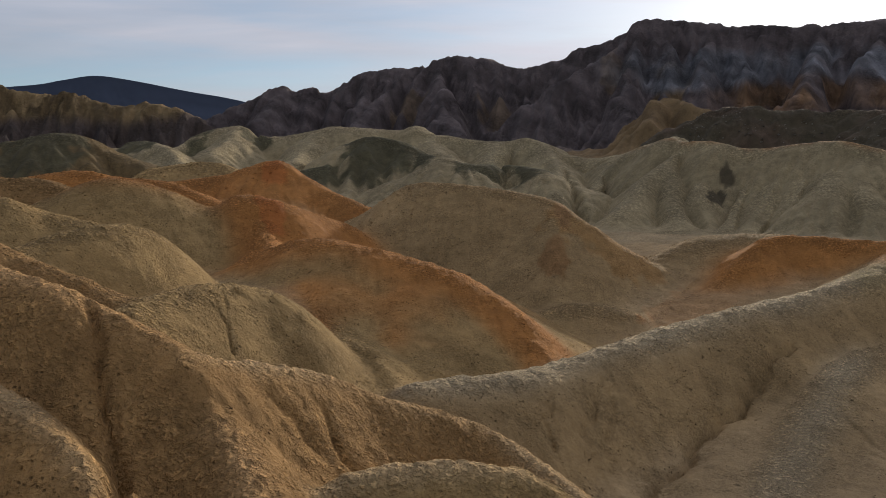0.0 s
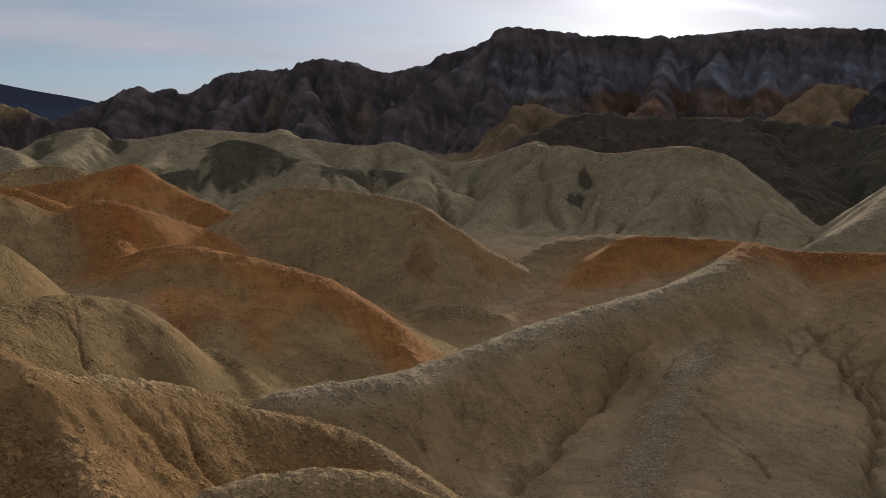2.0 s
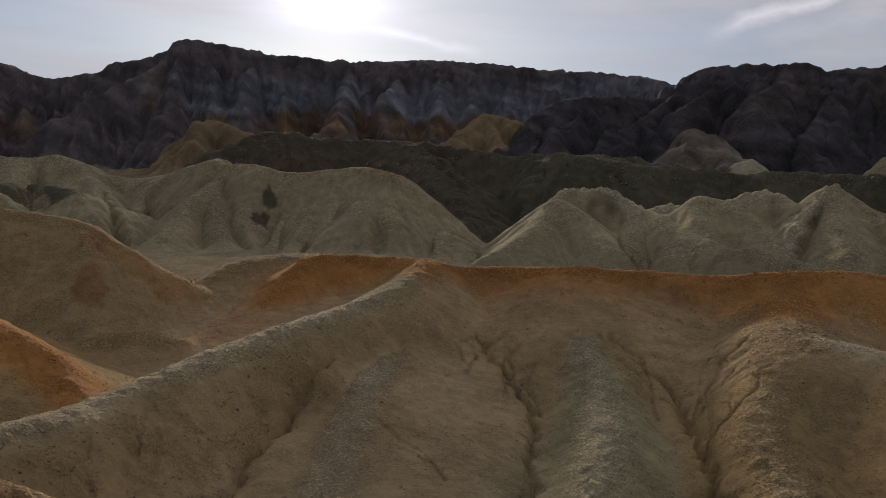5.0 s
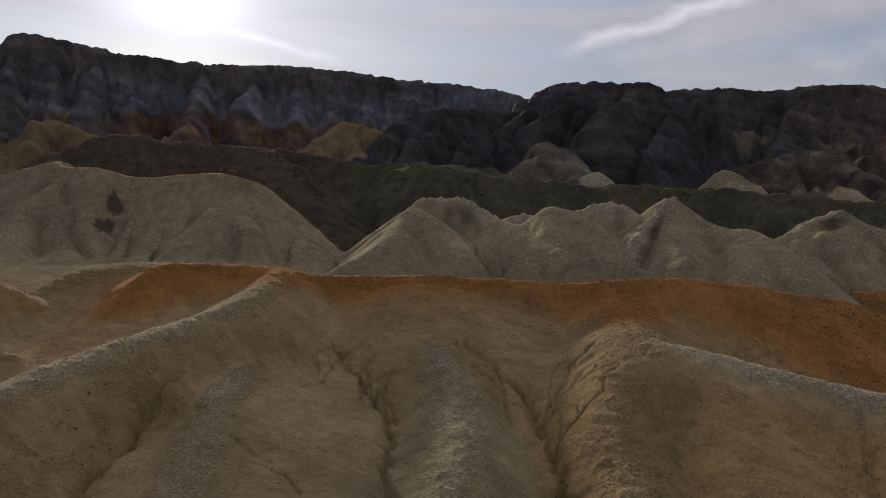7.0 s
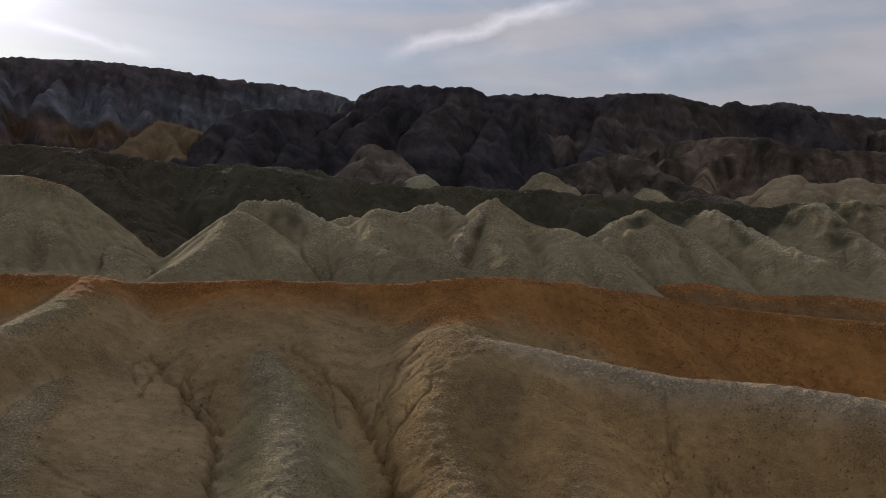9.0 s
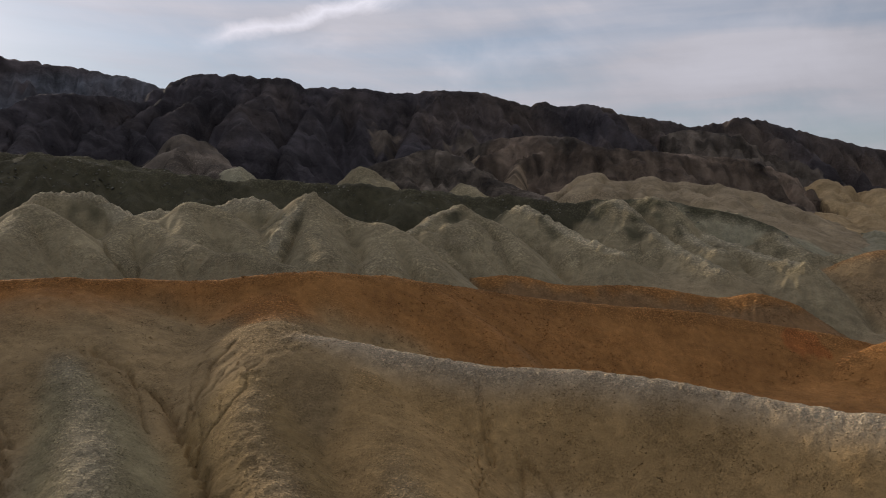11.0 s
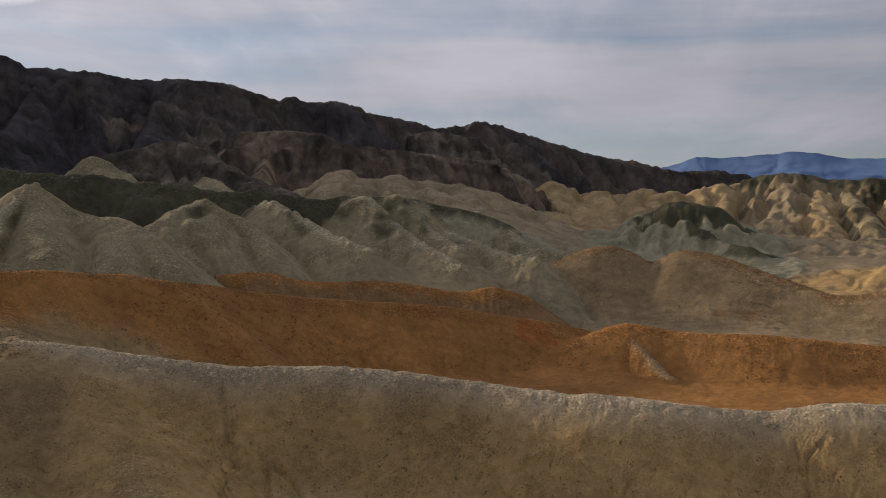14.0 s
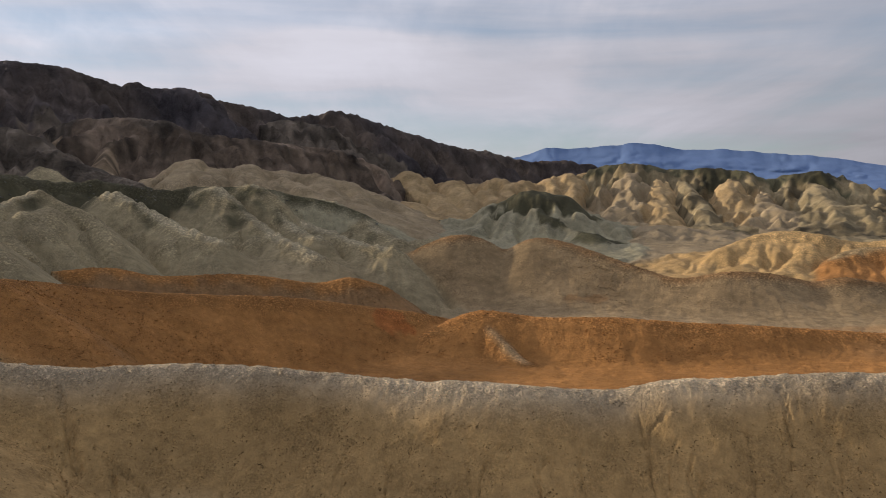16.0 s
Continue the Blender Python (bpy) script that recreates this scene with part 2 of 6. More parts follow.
ridge([(25.7, 93.6, 15), (30.1, 96.5, 18), (34.2, 99.4, 21.1), (39.5, 102.8, 24.3), (42.1, 104, 24.9), (49.2, 100.9, 24.7), (54.4, 98.2, 24.1), (59.5, 95.2, 23.1), (68.9, 90, 23.2), (78.4, 83.3, 22.8), (88, 76.3, 22.1), (94.5, 71.6, 22.7), (100.6, 66.5, 22.9)], slope=(0.78, 0.94), r=1.2, soil="greytan", cap="orange", capd=(8, 9, 3.4, 3.0, 3.4, 3.6), rill=(0.7, 4))
ridge([(43, 86, 21.3), (49.2, 90.6, 22.6)], slope=(0.91, 0.91), r=3, soil="greytan", crown="grey", crownd=0.7, rill=(0.3, 3))
ridge([(49.2, 90.6, 22.6), (52.7, 94.4, 23.5), (55.5, 97.5, 24.1)], slope=(0.78, 0.78), r=3, soil="greytan", cap="orange", capd=(0.02, 0.6, 3.2), rill=(0.3, 3))
ridge([(75.6, 53.6, 17.4), (79.6, 58.4, 18.3)], slope=(0.6, 0.75), r=6, soil="greytan", rill=(0.3, 3))
ridge([(79.6, 58.4, 17.4), (87.1, 65.1, 18.7), (94, 70.8, 20.6)], slope=(0.5, 0.75), r=7, soil="greytan", cap="orange", capd=(0.02, 0.5, 4), rill=(0.3, 3))
ridge([(64.3, 77.1, 18.1), (68.4, 82.8, 20.9), (71.9, 87.7, 23.1)], slope=(0.39, 0.39), r=5, soil="greytan", cap="orange", capd=(0.02, 1.0, 2.6), rill=(0.3, 3))
hill("orange_ridge", "long orange clay ridge with a crumbly face", "hill")
ridge([(100.6, 66.5, 22.9), (108, 62.2, 21.9), (115.1, 57.5, 20.7), (110.5, 62.8, 21.8), (125.3, 55.8, 19.1), (138.9, 45.8, 16.3), (149.8, 33, 14.4), (155.7, 23.4, 13.3), (160.9, 13.5, 11.5), (164.5, 3.2, 9.9), (167.4, -7.1, 7.6), (168.9, -15.3, 5.3)], slope=(0.72, 0.74), r=1.2, soil="greytan", cap="orangebrown", capd=(5, 16, 30, 30, 30, 30, 30, 30), rill=(0.2, 4.5))
hill("clay_ridge", "long pale clay ridge with a whitish crusted crest", "hill")
ridge([(75.6, 53.6, 17.4), (77.9, 50.3, 17.2), (80.3, 44.5, 16), (82.2, 38.7, 15.1), (83.6, 33, 14.3), (85.2, 28.5, 14.2), (87.1, 20, 13.9), (87.5, 12.8, 13.3), (87.2, 7, 12.8), (85.5, -1.3, 12.3), (84.9, -4.2, 12.5), (83.9, -12.6, 12.1), (83.5, -20.6, 11.7), (83.3, -25.7, 12.8), (82.9, -32.4, 13.0), (82.5, -40.7, 13.5), (82.2, -47.2, 13.7), (81.7, -57.2, 13.8), (81.0, -70.7, 14.5)], slope=(0.98, 1.1), r=2.5, soil="tangrey", crown="white", crownd=1.5, rill=(0.25, 1.8))
ridge([(75.9, 55, 17.7), (68, 52.1, 14.9), (60.6, 47, 12.3), (54.4, 40.3, 10.2), (48.5, 34.8, 8.5)], slope=(0.91, 0.78), r=4, soil="tan", crown="tanlight", crownd=0.4, rill=(0.1, 2.5))
ridge([(76.1, 46.3, 14.7), (68.3, 37.9, 11.2), (60.5, 31.4, 8.5), (54.7, 27.4, 6.6)], slope=(0.78, 0.78), r=5, soil="tangrey", crown="tanlight", crownd=0.4, rill=(0.1, 2.5))
hill("orange_hill", "orange-capped clay hill with tan lower flanks", "hill")
ridge([(-18.5, 86, 24.1), (-13.3, 85, 25.4), (-8.2, 83.6, 24.7), (-3.6, 81.9, 23.7), (0.9, 80, 22.5), (3.5, 77.9, 21.1), (5.7, 74.8, 19.5), (7.2, 71.6, 17.7), (8.3, 68.5, 16.3)], slope=(1.04, 0.68), r=3.0, soil="tan", cap="orange", capd=(1.8, 1.8, 1.8, 2, 2.6, 4, 6, 8, 8), rill=(0.5, 3))
ridge([(-3.6, 81.9, 23.6), (-4.2, 74, 20.4), (-2.9, 66, 17.2), (-2, 61, 15.2)], slope=(0.55, 0.45), r=5, soil="tan", cap="orange", capd=(3.5, 2.2, 0.02, 0.02), rill=(0.25, 2.5))
ridge([(-10.5, 83.6, 24.0), (-11, 71.1, 20.1), (-8.2, 64.5, 18.3), (-5.5, 60, 16.0)], slope=(0.5, 0.5), r=4, soil="tan", cap="orange", capd=(3.5, 1.2, 0.02, 0.02), rill=(0.25, 2.5))
hill("orange_hill", "steep orange clay peak with a crumbly top", "hill")
ridge([(-25.4, 84.2, 21.1), (-25.3, 91.6, 25), (-24.8, 96.9, 29.2), (-22.9, 97.4, 29.8), (-19.7, 98, 29.2), (-16.9, 101.6, 27.9), (-13.2, 105.2, 26.5)], slope=(0.8, 0.9), r=1.8, soil="ochre", cap="orange", capd=9, rill=(0.4, 3))
ridge([(-21, 97.8, 29.2), (-19.8, 91.9, 26.3), (-18, 86.1, 24.1)], slope=(1.04, 1.04), r=1.5, soil="ochre", cap="orange", capd=6, rill=(0.3, 3))
hill("clay_hill", "broad grey-tan clay hill with a rusty patch", "hill")
ridge([(-18.5, 120.6, 24.1), (-11.6, 117.4, 26.8), (-6.6, 115.8, 30), (-3.5, 114.9, 31.5), (3.5, 112.9, 31.2), (8.8, 111.7, 30.4), (13.1, 109.2, 29.6), (15.6, 105.9, 27.8), (18.6, 104.3, 25.9), (21.8, 103.7, 23.8), (25.4, 103.9, 21.9)], slope=(0.98, 0.94), r=2, soil="greytan", cap="brown", capd=0.25, rill=(0.4, 4))
ridge([(13.1, 109.2, 29.6), (14, 102, 25.9), (13.4, 97.1, 21.4), (12.9, 93.1, 18.5)], slope=(0.85, 0.91), r=2, soil="greytan", rill=(0.3, 3))
hill("clay_ridge", "low smooth grey-tan clay ridge beside the wash", "hill")
ridge([(26.9, 104.6, 20.4), (33.5, 111.1, 23.5), (39.3, 113.5, 24.3), (45.8, 114.3, 24.4), (53.3, 116.5, 23.7)], slope=(0.65, 0.65), r=3, soil="greytan", rill=(0.3, 4))
hill("clay_mound", "small grey-tan clay knoll in the wash", "hill")
ridge([(10.4, 88.4, 16.7), (13.3, 89, 17.8), (15.6, 88.6, 18.1), (19.4, 88.9, 17.5), (21.4, 89.5, 16.3)], slope=(0.85, 0.85), r=2, soil="greytan", rill=(0.3, 3))
hill("clay_mound", "rounded tan clay mound in shade", "hill")
ridge([(-32.5, 62, 25.7), (-32, 64.5, 26.2), (-30.2, 67.5, 27), (-28.6, 70.4, 27.4), (-26.6, 73.5, 26.7), (-25.4, 72.4, 25.2), (-24.6, 69.6, 23.2)], slope=(1.15, 1.1), r=2.4, soil="tan", rill=(0.25, 3))
hill("clay_mound", "low tan clay shoulder", "hill")
ridge([(-35.5, 55.6, 28.8), (-32.6, 55.1, 28.1), (-29.4, 54.6, 26.6), (-26.1, 54, 25.3), (-22.6, 53.4, 24.1), (-19.3, 52.6, 23.1)], slope=(1.04, 0.98), r=2, soil="ochretan", rill=(0.3, 2.5))
hill("clay_mound", "tan clay mound with smooth flanks", "hill")
ridge([(-47.9, 71.4, 30.9), (-43.9, 72.8, 30.5), (-39.6, 74.1, 29.7), (-37.3, 75.3, 28.7), (-33.5, 76, 27.6), (-30.9, 76, 27)], slope=(0.91, 0.91), r=2.5, soil="tan", rill=(0.4, 3))
hill("clay_mound", "tan clay mound with an orange top", "hill")
ridge([(-42.3, 90.6, 29.9), (-39.2, 92, 31.2), (-36.8, 94.1, 31.7), (-33.4, 95.3, 30.9), (-29.6, 95.5, 29.3), (-25.5, 94.6, 27.5)], slope=(0.85, 0.85), r=3, soil="tan", cap="orange", capd=0.7, rill=(0.4, 3))
hill("clay_mound", "ochre clay mound beside other low hills", "hill")
ridge([(-64.6, 96.4, 33.2), (-59.3, 98.5, 32.7), (-54.2, 101.4, 31.8), (-50.5, 102.2, 31.9), (-46.8, 101.8, 31)], slope=(0.85, 0.85), r=2, soil="ochretan", rill=(0.4, 3))
hill("orange_hill", "low orange clay ridge", "hill")
ridge([(-59.3, 116.8, 32), (-52.2, 119, 33.2), (-45.9, 119.5, 32.2), (-39.5, 119.6, 31.7), (-33.9, 117.2, 30)], slope=(0.78, 0.78), r=2, soil="ochre", cap="orange", capd=2, rill=(0.4, 4))
hill("orange_hill", "pointed orange clay hill", "hill")
ridge([(-44.2, 133.9, 31.7), (-36, 137.4, 32.9), (-32.4, 138.3, 34.2), (-28.3, 139.1, 35.4), (-24.8, 137.8, 33.7), (-18.6, 133.7, 30.4), (-11.7, 127.5, 27.7)], slope=(0.72, 0.66), r=1.5, soil="ochre", cap="orange", capd=4, rill=(0.4, 4))
hill("clay_mound", "small tan clay mound", "hill")
ridge([(-52.6, 153.2, 34.6), (-45.9, 155.4, 35.7), (-40.5, 154.8, 35.2), (-37.1, 153.6, 33.7)], slope=(0.66, 0.66), r=2, soil="tan", rill=(0.5, 4))
hill("dark_hill", "dark olive-brown hill with scattered debris", "hill")
ridge([(-108.6, 162, 35.5), (-99.5, 165.4, 37.6), (-89.4, 167.7, 39.3), (-83.9, 170.5, 41.4), (-79.1, 172.7, 42.2), (-74.2, 174.9, 41.1), (-68.3, 171.9, 38.6), (-56.8, 168.7, 34.6)], slope=(0.48, 0.54), r=3, soil="olivebrown", rill=(0.8, 7))
hill("badland_hill", "pale greenish clay badlands with dark debris patches", "hill")
ridge([(-88.6, 223, 41.8), (-78.2, 237.5, 42.6), (-73.8, 247.2, 46.8), (-62.4, 252.4, 50.1), (-57.1, 251.6, 47.8), (-50, 250.1, 46.8), (-38.4, 252.1, 48.7), (-31.6, 253, 50.1), (-14.5, 254.6, 48.9), (-8.5, 254.9, 50.5), (-4.1, 252, 47.4), (2.7, 250, 46.9), (15.9, 244.5, 44.9), (23.7, 238.8, 45.9), (28.3, 236.3, 44.4), (34.2, 232.5, 41), (41, 226.3, 39.5), (46.2, 215.1, 39.9), (50.7, 203.8, 41.8), (54.5, 197.6, 43.4)], slope=(0.72, 0.72), r=1.8, soil="pale", rill=(1.2, 9))
ridge([(-32.8, 197.3, 35.4), (-25.5, 203.4, 37.7), (-21, 214, 43.9), (-13.7, 213.6, 43.8), (-6.2, 207.9, 40), (0.8, 200, 38.5), (8.5, 189.8, 35.3)], slope=(0.48, 0.54), r=2, soil="pale", cap="olive", capd=2.6, rill=(1.5, 9))
ridge([(-5.4, 179.9, 35), (-0.5, 184, 37.6), (5.7, 181.9, 36.3), (15, 189.4, 36.3), (21.7, 180.7, 35)], slope=(0.48, 0.54), r=2, soil="pale", cap="olive", capd=0.8, rill=(1.2, 8))
ridge([(15.9, 244.5, 44.9), (13, 221.6, 38.4), (13.1, 199.6, 34.2)], slope=(0.6, 0.6), r=1.5, soil="pale", rill=(0.8, 5))
ridge([(28.3, 236.3, 44.4), (28.7, 210, 37.3), (27.7, 188, 32.7), (23.4, 170.4, 30.1)], slope=(0.6, 0.6), r=1.5, soil="pale", rill=(0.8, 5))
ridge([(-38.4, 252.1, 48.7), (-38, 228.9, 42.2), (-38.1, 211.6, 38)], slope=(0.6, 0.6), r=1.5, soil="pale", rill=(0.8, 5))
ridge([(-4.1, 252, 47.2), (-2.2, 232, 42.4), (2.3, 210, 38.7)], slope=(0.6, 0.6), r=1.5, soil="pale", rill=(0.8, 5))
ridge([(-61.9, 250.5, 49.6), (-59.6, 228.3, 44), (-59.7, 211.8, 40.1)], slope=(0.6, 0.6), r=1.5, soil="pale", rill=(0.8, 5))
ridge([(-80.5, 217.6, 43.3), (-75.2, 215.2, 43.2), (-67.2, 204.2, 40.8), (-60.3, 190.7, 37.1)], slope=(0.6, 0.6), r=1.2, soil="pale", rill=(0.8, 5))
hill("badland_hill", "broad pale clay hill with a dark-topped cliff edge", "hill")
ridge([(46.2, 202.8, 39.7), (52.3, 193.1, 42.7), (54.9, 187.2, 41.6), (58.4, 180.9, 41.4), (65.1, 176.5, 39.3), (71.5, 171.8, 39.9), (76.8, 168.4, 40.7), (81.2, 163.1, 39.9), (84, 159.3, 38.6)], slope=(0.84, 0.9), r=2, soil="pale", cap="brown", capd=0.3, rill=(0.9, 7))
ridge([(83.6, 158.4, 37.7), (79.9, 150.2, 31.6), (78.6, 143, 26.6)], slope=(0.96, 0.84), r=1.2, soil="pale", rill=(0.7, 4))
ridge([(80.5, 141.9, 25.8), (83.2, 138, 25), (85.8, 134.1, 23.4)], slope=(0.66, 0.6), r=1.5, soil="pale", rill=(0.5, 4))
ridge([(84.3, 142, 27.1), (79.9, 136.5, 24.1), (76.7, 129.1, 21.8)], slope=(0.6, 0.6), r=2, soil="pale", rill=(0.7, 4))
ridge([(55.9, 186.9, 41.6), (48.5, 179.6, 36.6), (42.9, 172.8, 33.3), (37.7, 163.8, 29.1), (33.4, 156.5, 26.7)], slope=(0.75, 0.75), r=1.6, soil="pale", rill=(0.6, 5))
ridge([(48.5, 179.6, 36.6), (46.0, 165.8, 30.2), (44.6, 155.8, 25.8), (41.4, 147.3, 22.4)], slope=(0.75, 0.75), r=2.4, soil="pale", rill=(0.6, 5))
ridge([(64.0, 180.0, 39.3), (61.5, 169.2, 32.7), (56.2, 158.4, 26.8), (50.7, 148.7, 22.5)], slope=(0.75, 0.75), r=1.8, soil="pale", rill=(0.6, 5))
ridge([(72.1, 172.6, 40.1), (65.4, 163.5, 32.6), (59.3, 154.1, 26.9), (54.9, 146.1, 22.8)], slope=(0.75, 0.75), r=3.5, soil="pale", rill=(0.6, 5))
ridge([(81.8, 160.5, 38.9), (75.6, 152.4, 32.5), (69.3, 144.3, 27.0), (64.8, 137.6, 23.1)], slope=(0.75, 0.75), r=3.5, soil="pale", rill=(0.6, 5))
ridge([(43.1, 210.7, 38.8), (37.7, 196.4, 33.0), (30.5, 183.5, 28.4)], slope=(0.75, 0.75), r=1.8, soil="pale", rill=(0.6, 5))
spurs([(55.3, 185.0, 39.5), (60.0, 182.4, 39.4), (63.7, 179.1, 38.3)], 2, 0, 20, 0.5, 38, ("pale",), 0.65, 1.8, (0.4, 5))
spurs([(73.4, 171.0, 39.0), (78.9, 165.2, 38.8), (83.5, 158.5, 38.0)], 4, 0, 22, 0.5, 39, ("pale",), 0.65, 3, (0.4, 5))
hill("dark_hill", "dark brown debris-covered slope", "hill")
ridge([(56.5, 233.3, 43.6), (65.4, 241.4, 48.9), (79.9, 242.2, 54.4), (97.8, 235.6, 53.3), (121.1, 224.6, 52.4), (131.6, 212.7, 50.5), (138.3, 202.5, 47.9), (147.1, 193.6, 47.7), (159.7, 183.4, 47.3), (170.1, 173.9, 45.4), (178.8, 160.5, 42.1), (147.9, 184.4, 47.5), (155.1, 173.1, 45), (160.7, 165.2, 43.4), (172, 150.4, 41.7), (181.6, 138.7, 40.5), (190.2, 126.8, 40.2), (196, 113.8, 39.3), (202.4, 102, 37.8), (209.4, 102.5, 38.1), (217.7, 94.2, 36.7), (224.4, 83.1, 37.1), (230.5, 71.4, 35.4), (233.7, 60.4, 35.8)], slope=(0.5, 0.72), r=2, soil="debris", rill=(2.4, 9))
ridge([(233.7, 60.4, 35.8), (240.5, 43.5, 35.3), (240.3, 23.9, 31.4), (237.1, 12.7, 27.4)], slope=(0.6, 0.9), r=1.2, soil="palegrey", cap="olive", capd=3, rill=(1.5, 7))
ridge([(118.7, 220.2, 51.7), (109.7, 185.1, 39.2), (101.3, 160.9, 30.5), (93.5, 142.2, 23.7)], slope=(0.48, 0.48), r=3, soil="debris", rill=(0.8, 6))
hill("badland_hill", "row of pale pointed clay peaks with dark caps", "hill")
ridge([(103.1, 129.4, 33.4), (98.5, 126.6, 31.0), (92.2, 121.4, 28.3), (87.1, 118.9, 26.2), (81.4, 118.1, 24.0)], slope=(0.75, 0.75), r=3, soil="pale", rill=(0.6, 5))
ridge([(103.1, 129.4, 33.4), (102.2, 121.1, 30.1), (100.4, 112.1, 25.5)], slope=(0.75, 0.75), r=3, soil="pale", rill=(0.6, 5))
ridge([(112.8, 138.3, 35.6), (115.9, 135.7, 35.8), (118.4, 132.2, 35.3), (120.1, 128.0, 33.4), (120.3, 122.3, 30.9)], slope=(0.8, 0.95), r=1.2, soil="pale", cap="palewhite", capd=1.6, rill=(0.6, 5))
ridge([(120.3, 122.3, 30.9), (118.7, 116.9, 29.8), (116.1, 109.5, 27.8), (112.7, 99.9, 25.6)], slope=(0.75, 0.75), r=2.5, soil="pale", rill=(0.6, 5))
ridge([(120.3, 122.3, 30.9), (112.4, 117.4, 27.8), (105.4, 113.0, 25.3)], slope=(0.75, 0.75), r=2.5, soil="pale", rill=(0.6, 5))
ridge([(125.8, 125.3, 31.6), (127.9, 123.1, 32.6), (127.9, 120.3, 31.6)], slope=(0.8, 0.95), r=1.0, soil="pale", cap="palewhite", capd=1.4, rill=(0.6, 5))
ridge([(128.3, 115.4, 33.9), (121.1, 110.0, 29.9), (114.3, 105.6, 26.8), (108.1, 101.9, 24.4)], slope=(0.75, 0.75), r=3, soil="pale", rill=(0.6, 5))
ridge([(128.3, 115.4, 33.9), (130.8, 109.6, 32.2), (128.5, 103.0, 28.7), (124.6, 93.3, 24.4)], slope=(0.75, 0.75), r=2.5, soil="pale", rill=(0.6, 5))
ridge([(141.0, 117.6, 33.9), (144.2, 113.7, 35.2), (146.1, 109.7, 33.8), (145.0, 107.8, 30.8)], slope=(0.8, 1.05), r=1.0, soil="pale", cap="palewhite", capd=2.2, rill=(0.6, 5))
ridge([(113.5, 95.9, 24.4), (116.0, 91.4, 24.1), (116.2, 82.8, 22.3)], slope=(0.6, 0.6), r=2.5, soil="pale", rill=(0.6, 5))
ridge([(147.8, 100.4, 36.1), (138.1, 98.6, 31.0), (125.5, 93.8, 24.7)], slope=(0.75, 0.75), r=1.4, soil="pale", cap="palewhite", capd=1.0, rill=(0.6, 5))
ridge([(147.8, 100.4, 36.1), (140.1, 93.9, 30.9), (132.2, 87.8, 27.1), (125.6, 81.5, 24.2)], slope=(0.75, 0.75), r=2.4, soil="pale", rill=(0.6, 5))
ridge([(147.8, 100.4, 36.1), (147.4, 93.8, 32.0), (147.4, 86.2, 29.4), (147.1, 82.6, 29.5), (143.9, 76.1, 27.5), (136.4, 66.6, 22.5)], slope=(0.75, 0.75), r=2.2, soil="pale", rill=(0.6, 5))
ridge([(147.1, 82.6, 29.5), (138.8, 77.0, 25.7), (128.7, 72.6, 22.6)], slope=(0.75, 0.75), r=3, soil="pale", rill=(0.6, 5))
ridge([(190.9, 84.5, 34.1), (181.1, 86.8, 31.4), (167.9, 86.3, 27.6)], slope=(0.75, 0.75), r=1.2, soil="pale", cap="palewhite", capd=0.5, rill=(0.6, 5))
ridge([(190.9, 84.5, 34.1), (185.3, 80.0, 30.0), (178.0, 74.1, 26.4), (171.1, 72.6, 23.7)], slope=(0.7, 0.7), r=2.4, soil="pale", rill=(0.6, 5))
ridge([(190.9, 84.5, 34.1), (189.1, 78.8, 31.3), (185.6, 71.5, 28.4), (176.6, 64.1, 23.7)], slope=(0.8, 0.7), r=1.8, soil="pale", rill=(0.6, 5))
ridge([(214.0, 81.2, 32.2), (213.7, 76.0, 33.7), (206.9, 65.1, 29.5), (198.6, 54.4, 25.0), (192.7, 45.0, 22.7)], slope=(0.85, 0.65), r=1.5, soil="pale", cap="palewhite", capd=0.8, rill=(0.6, 5))
ridge([(232.0, 58.9, 34.6), (230.9, 55.0, 35.5), (226.0, 49.5, 32.9), (218.3, 42.4, 27.5), (208.7, 33.9, 22.7), (197.1, 23.3, 18.9)], slope=(0.85, 0.62), r=1.5, soil="pale", cap="palewhite", capd=0.8, rill=(0.6, 5))
ridge([(239.4, 49.1, 36.3), (237.9, 46.3, 36.7), (233.8, 41.4, 34.2), (226.4, 36.9, 29.0), (218.2, 31.5, 25.0), (208.1, 24.0, 22.5)], slope=(0.85, 0.65), r=1.5, soil="pale", cap="palewhite", capd=0.5, rill=(0.6, 5))
ridge([(245.1, 40.4, 34.9), (238.5, 37.3, 30.5), (228.4, 30.3, 25.9), (220.3, 22.5, 23.6), (211.0, 13.9, 21.3), (203.4, 5.6, 20.1)], slope=(0.85, 0.6), r=1.8, soil="pale", cap="palewhite", capd=0.5, rill=(0.6, 5))
ridge([(255.4, 32.2, 31.1), (252.9, 28.2, 32.1), (248.3, 23.9, 31.6), (237.9, 15.9, 27.4), (220.4, 4.7, 21.8)], slope=(0.85, 0.6), r=1.8, soil="pale", cap="palewhite", capd=0.4, rill=(0.6, 5))
ridge([(227.4, 4.9, 18.5), (228.5, 0.6, 20.8), (230.5, -5.1, 21.4)], slope=(0.6, 0.6), r=2.5, soil="pale", rill=(0.6, 5))
spurs([(138.9, 99.2, 30.4), (141.0, 94.4, 31.5), (145.5, 91.1, 30.7)], 2, 0, 16, 0.45, 31, ("pale",), 0.65, 2.4, (0.4, 5))
spurs([(167.2, 83.2, 28.4), (180.9, 80.0, 31.5), (186.0, 73.0, 28.2)], 4, -8, 15, 0.42, 32, ("pale",), 0.65, 2.4, (0.4, 5))
spurs([(212.8, 75.6, 32.5), (205.9, 64.8, 28.9), (197.6, 54.2, 24.8)], 4, 28, 13, 0.45, 33, ("pale",), 0.7, 2.0, (0.4, 5))
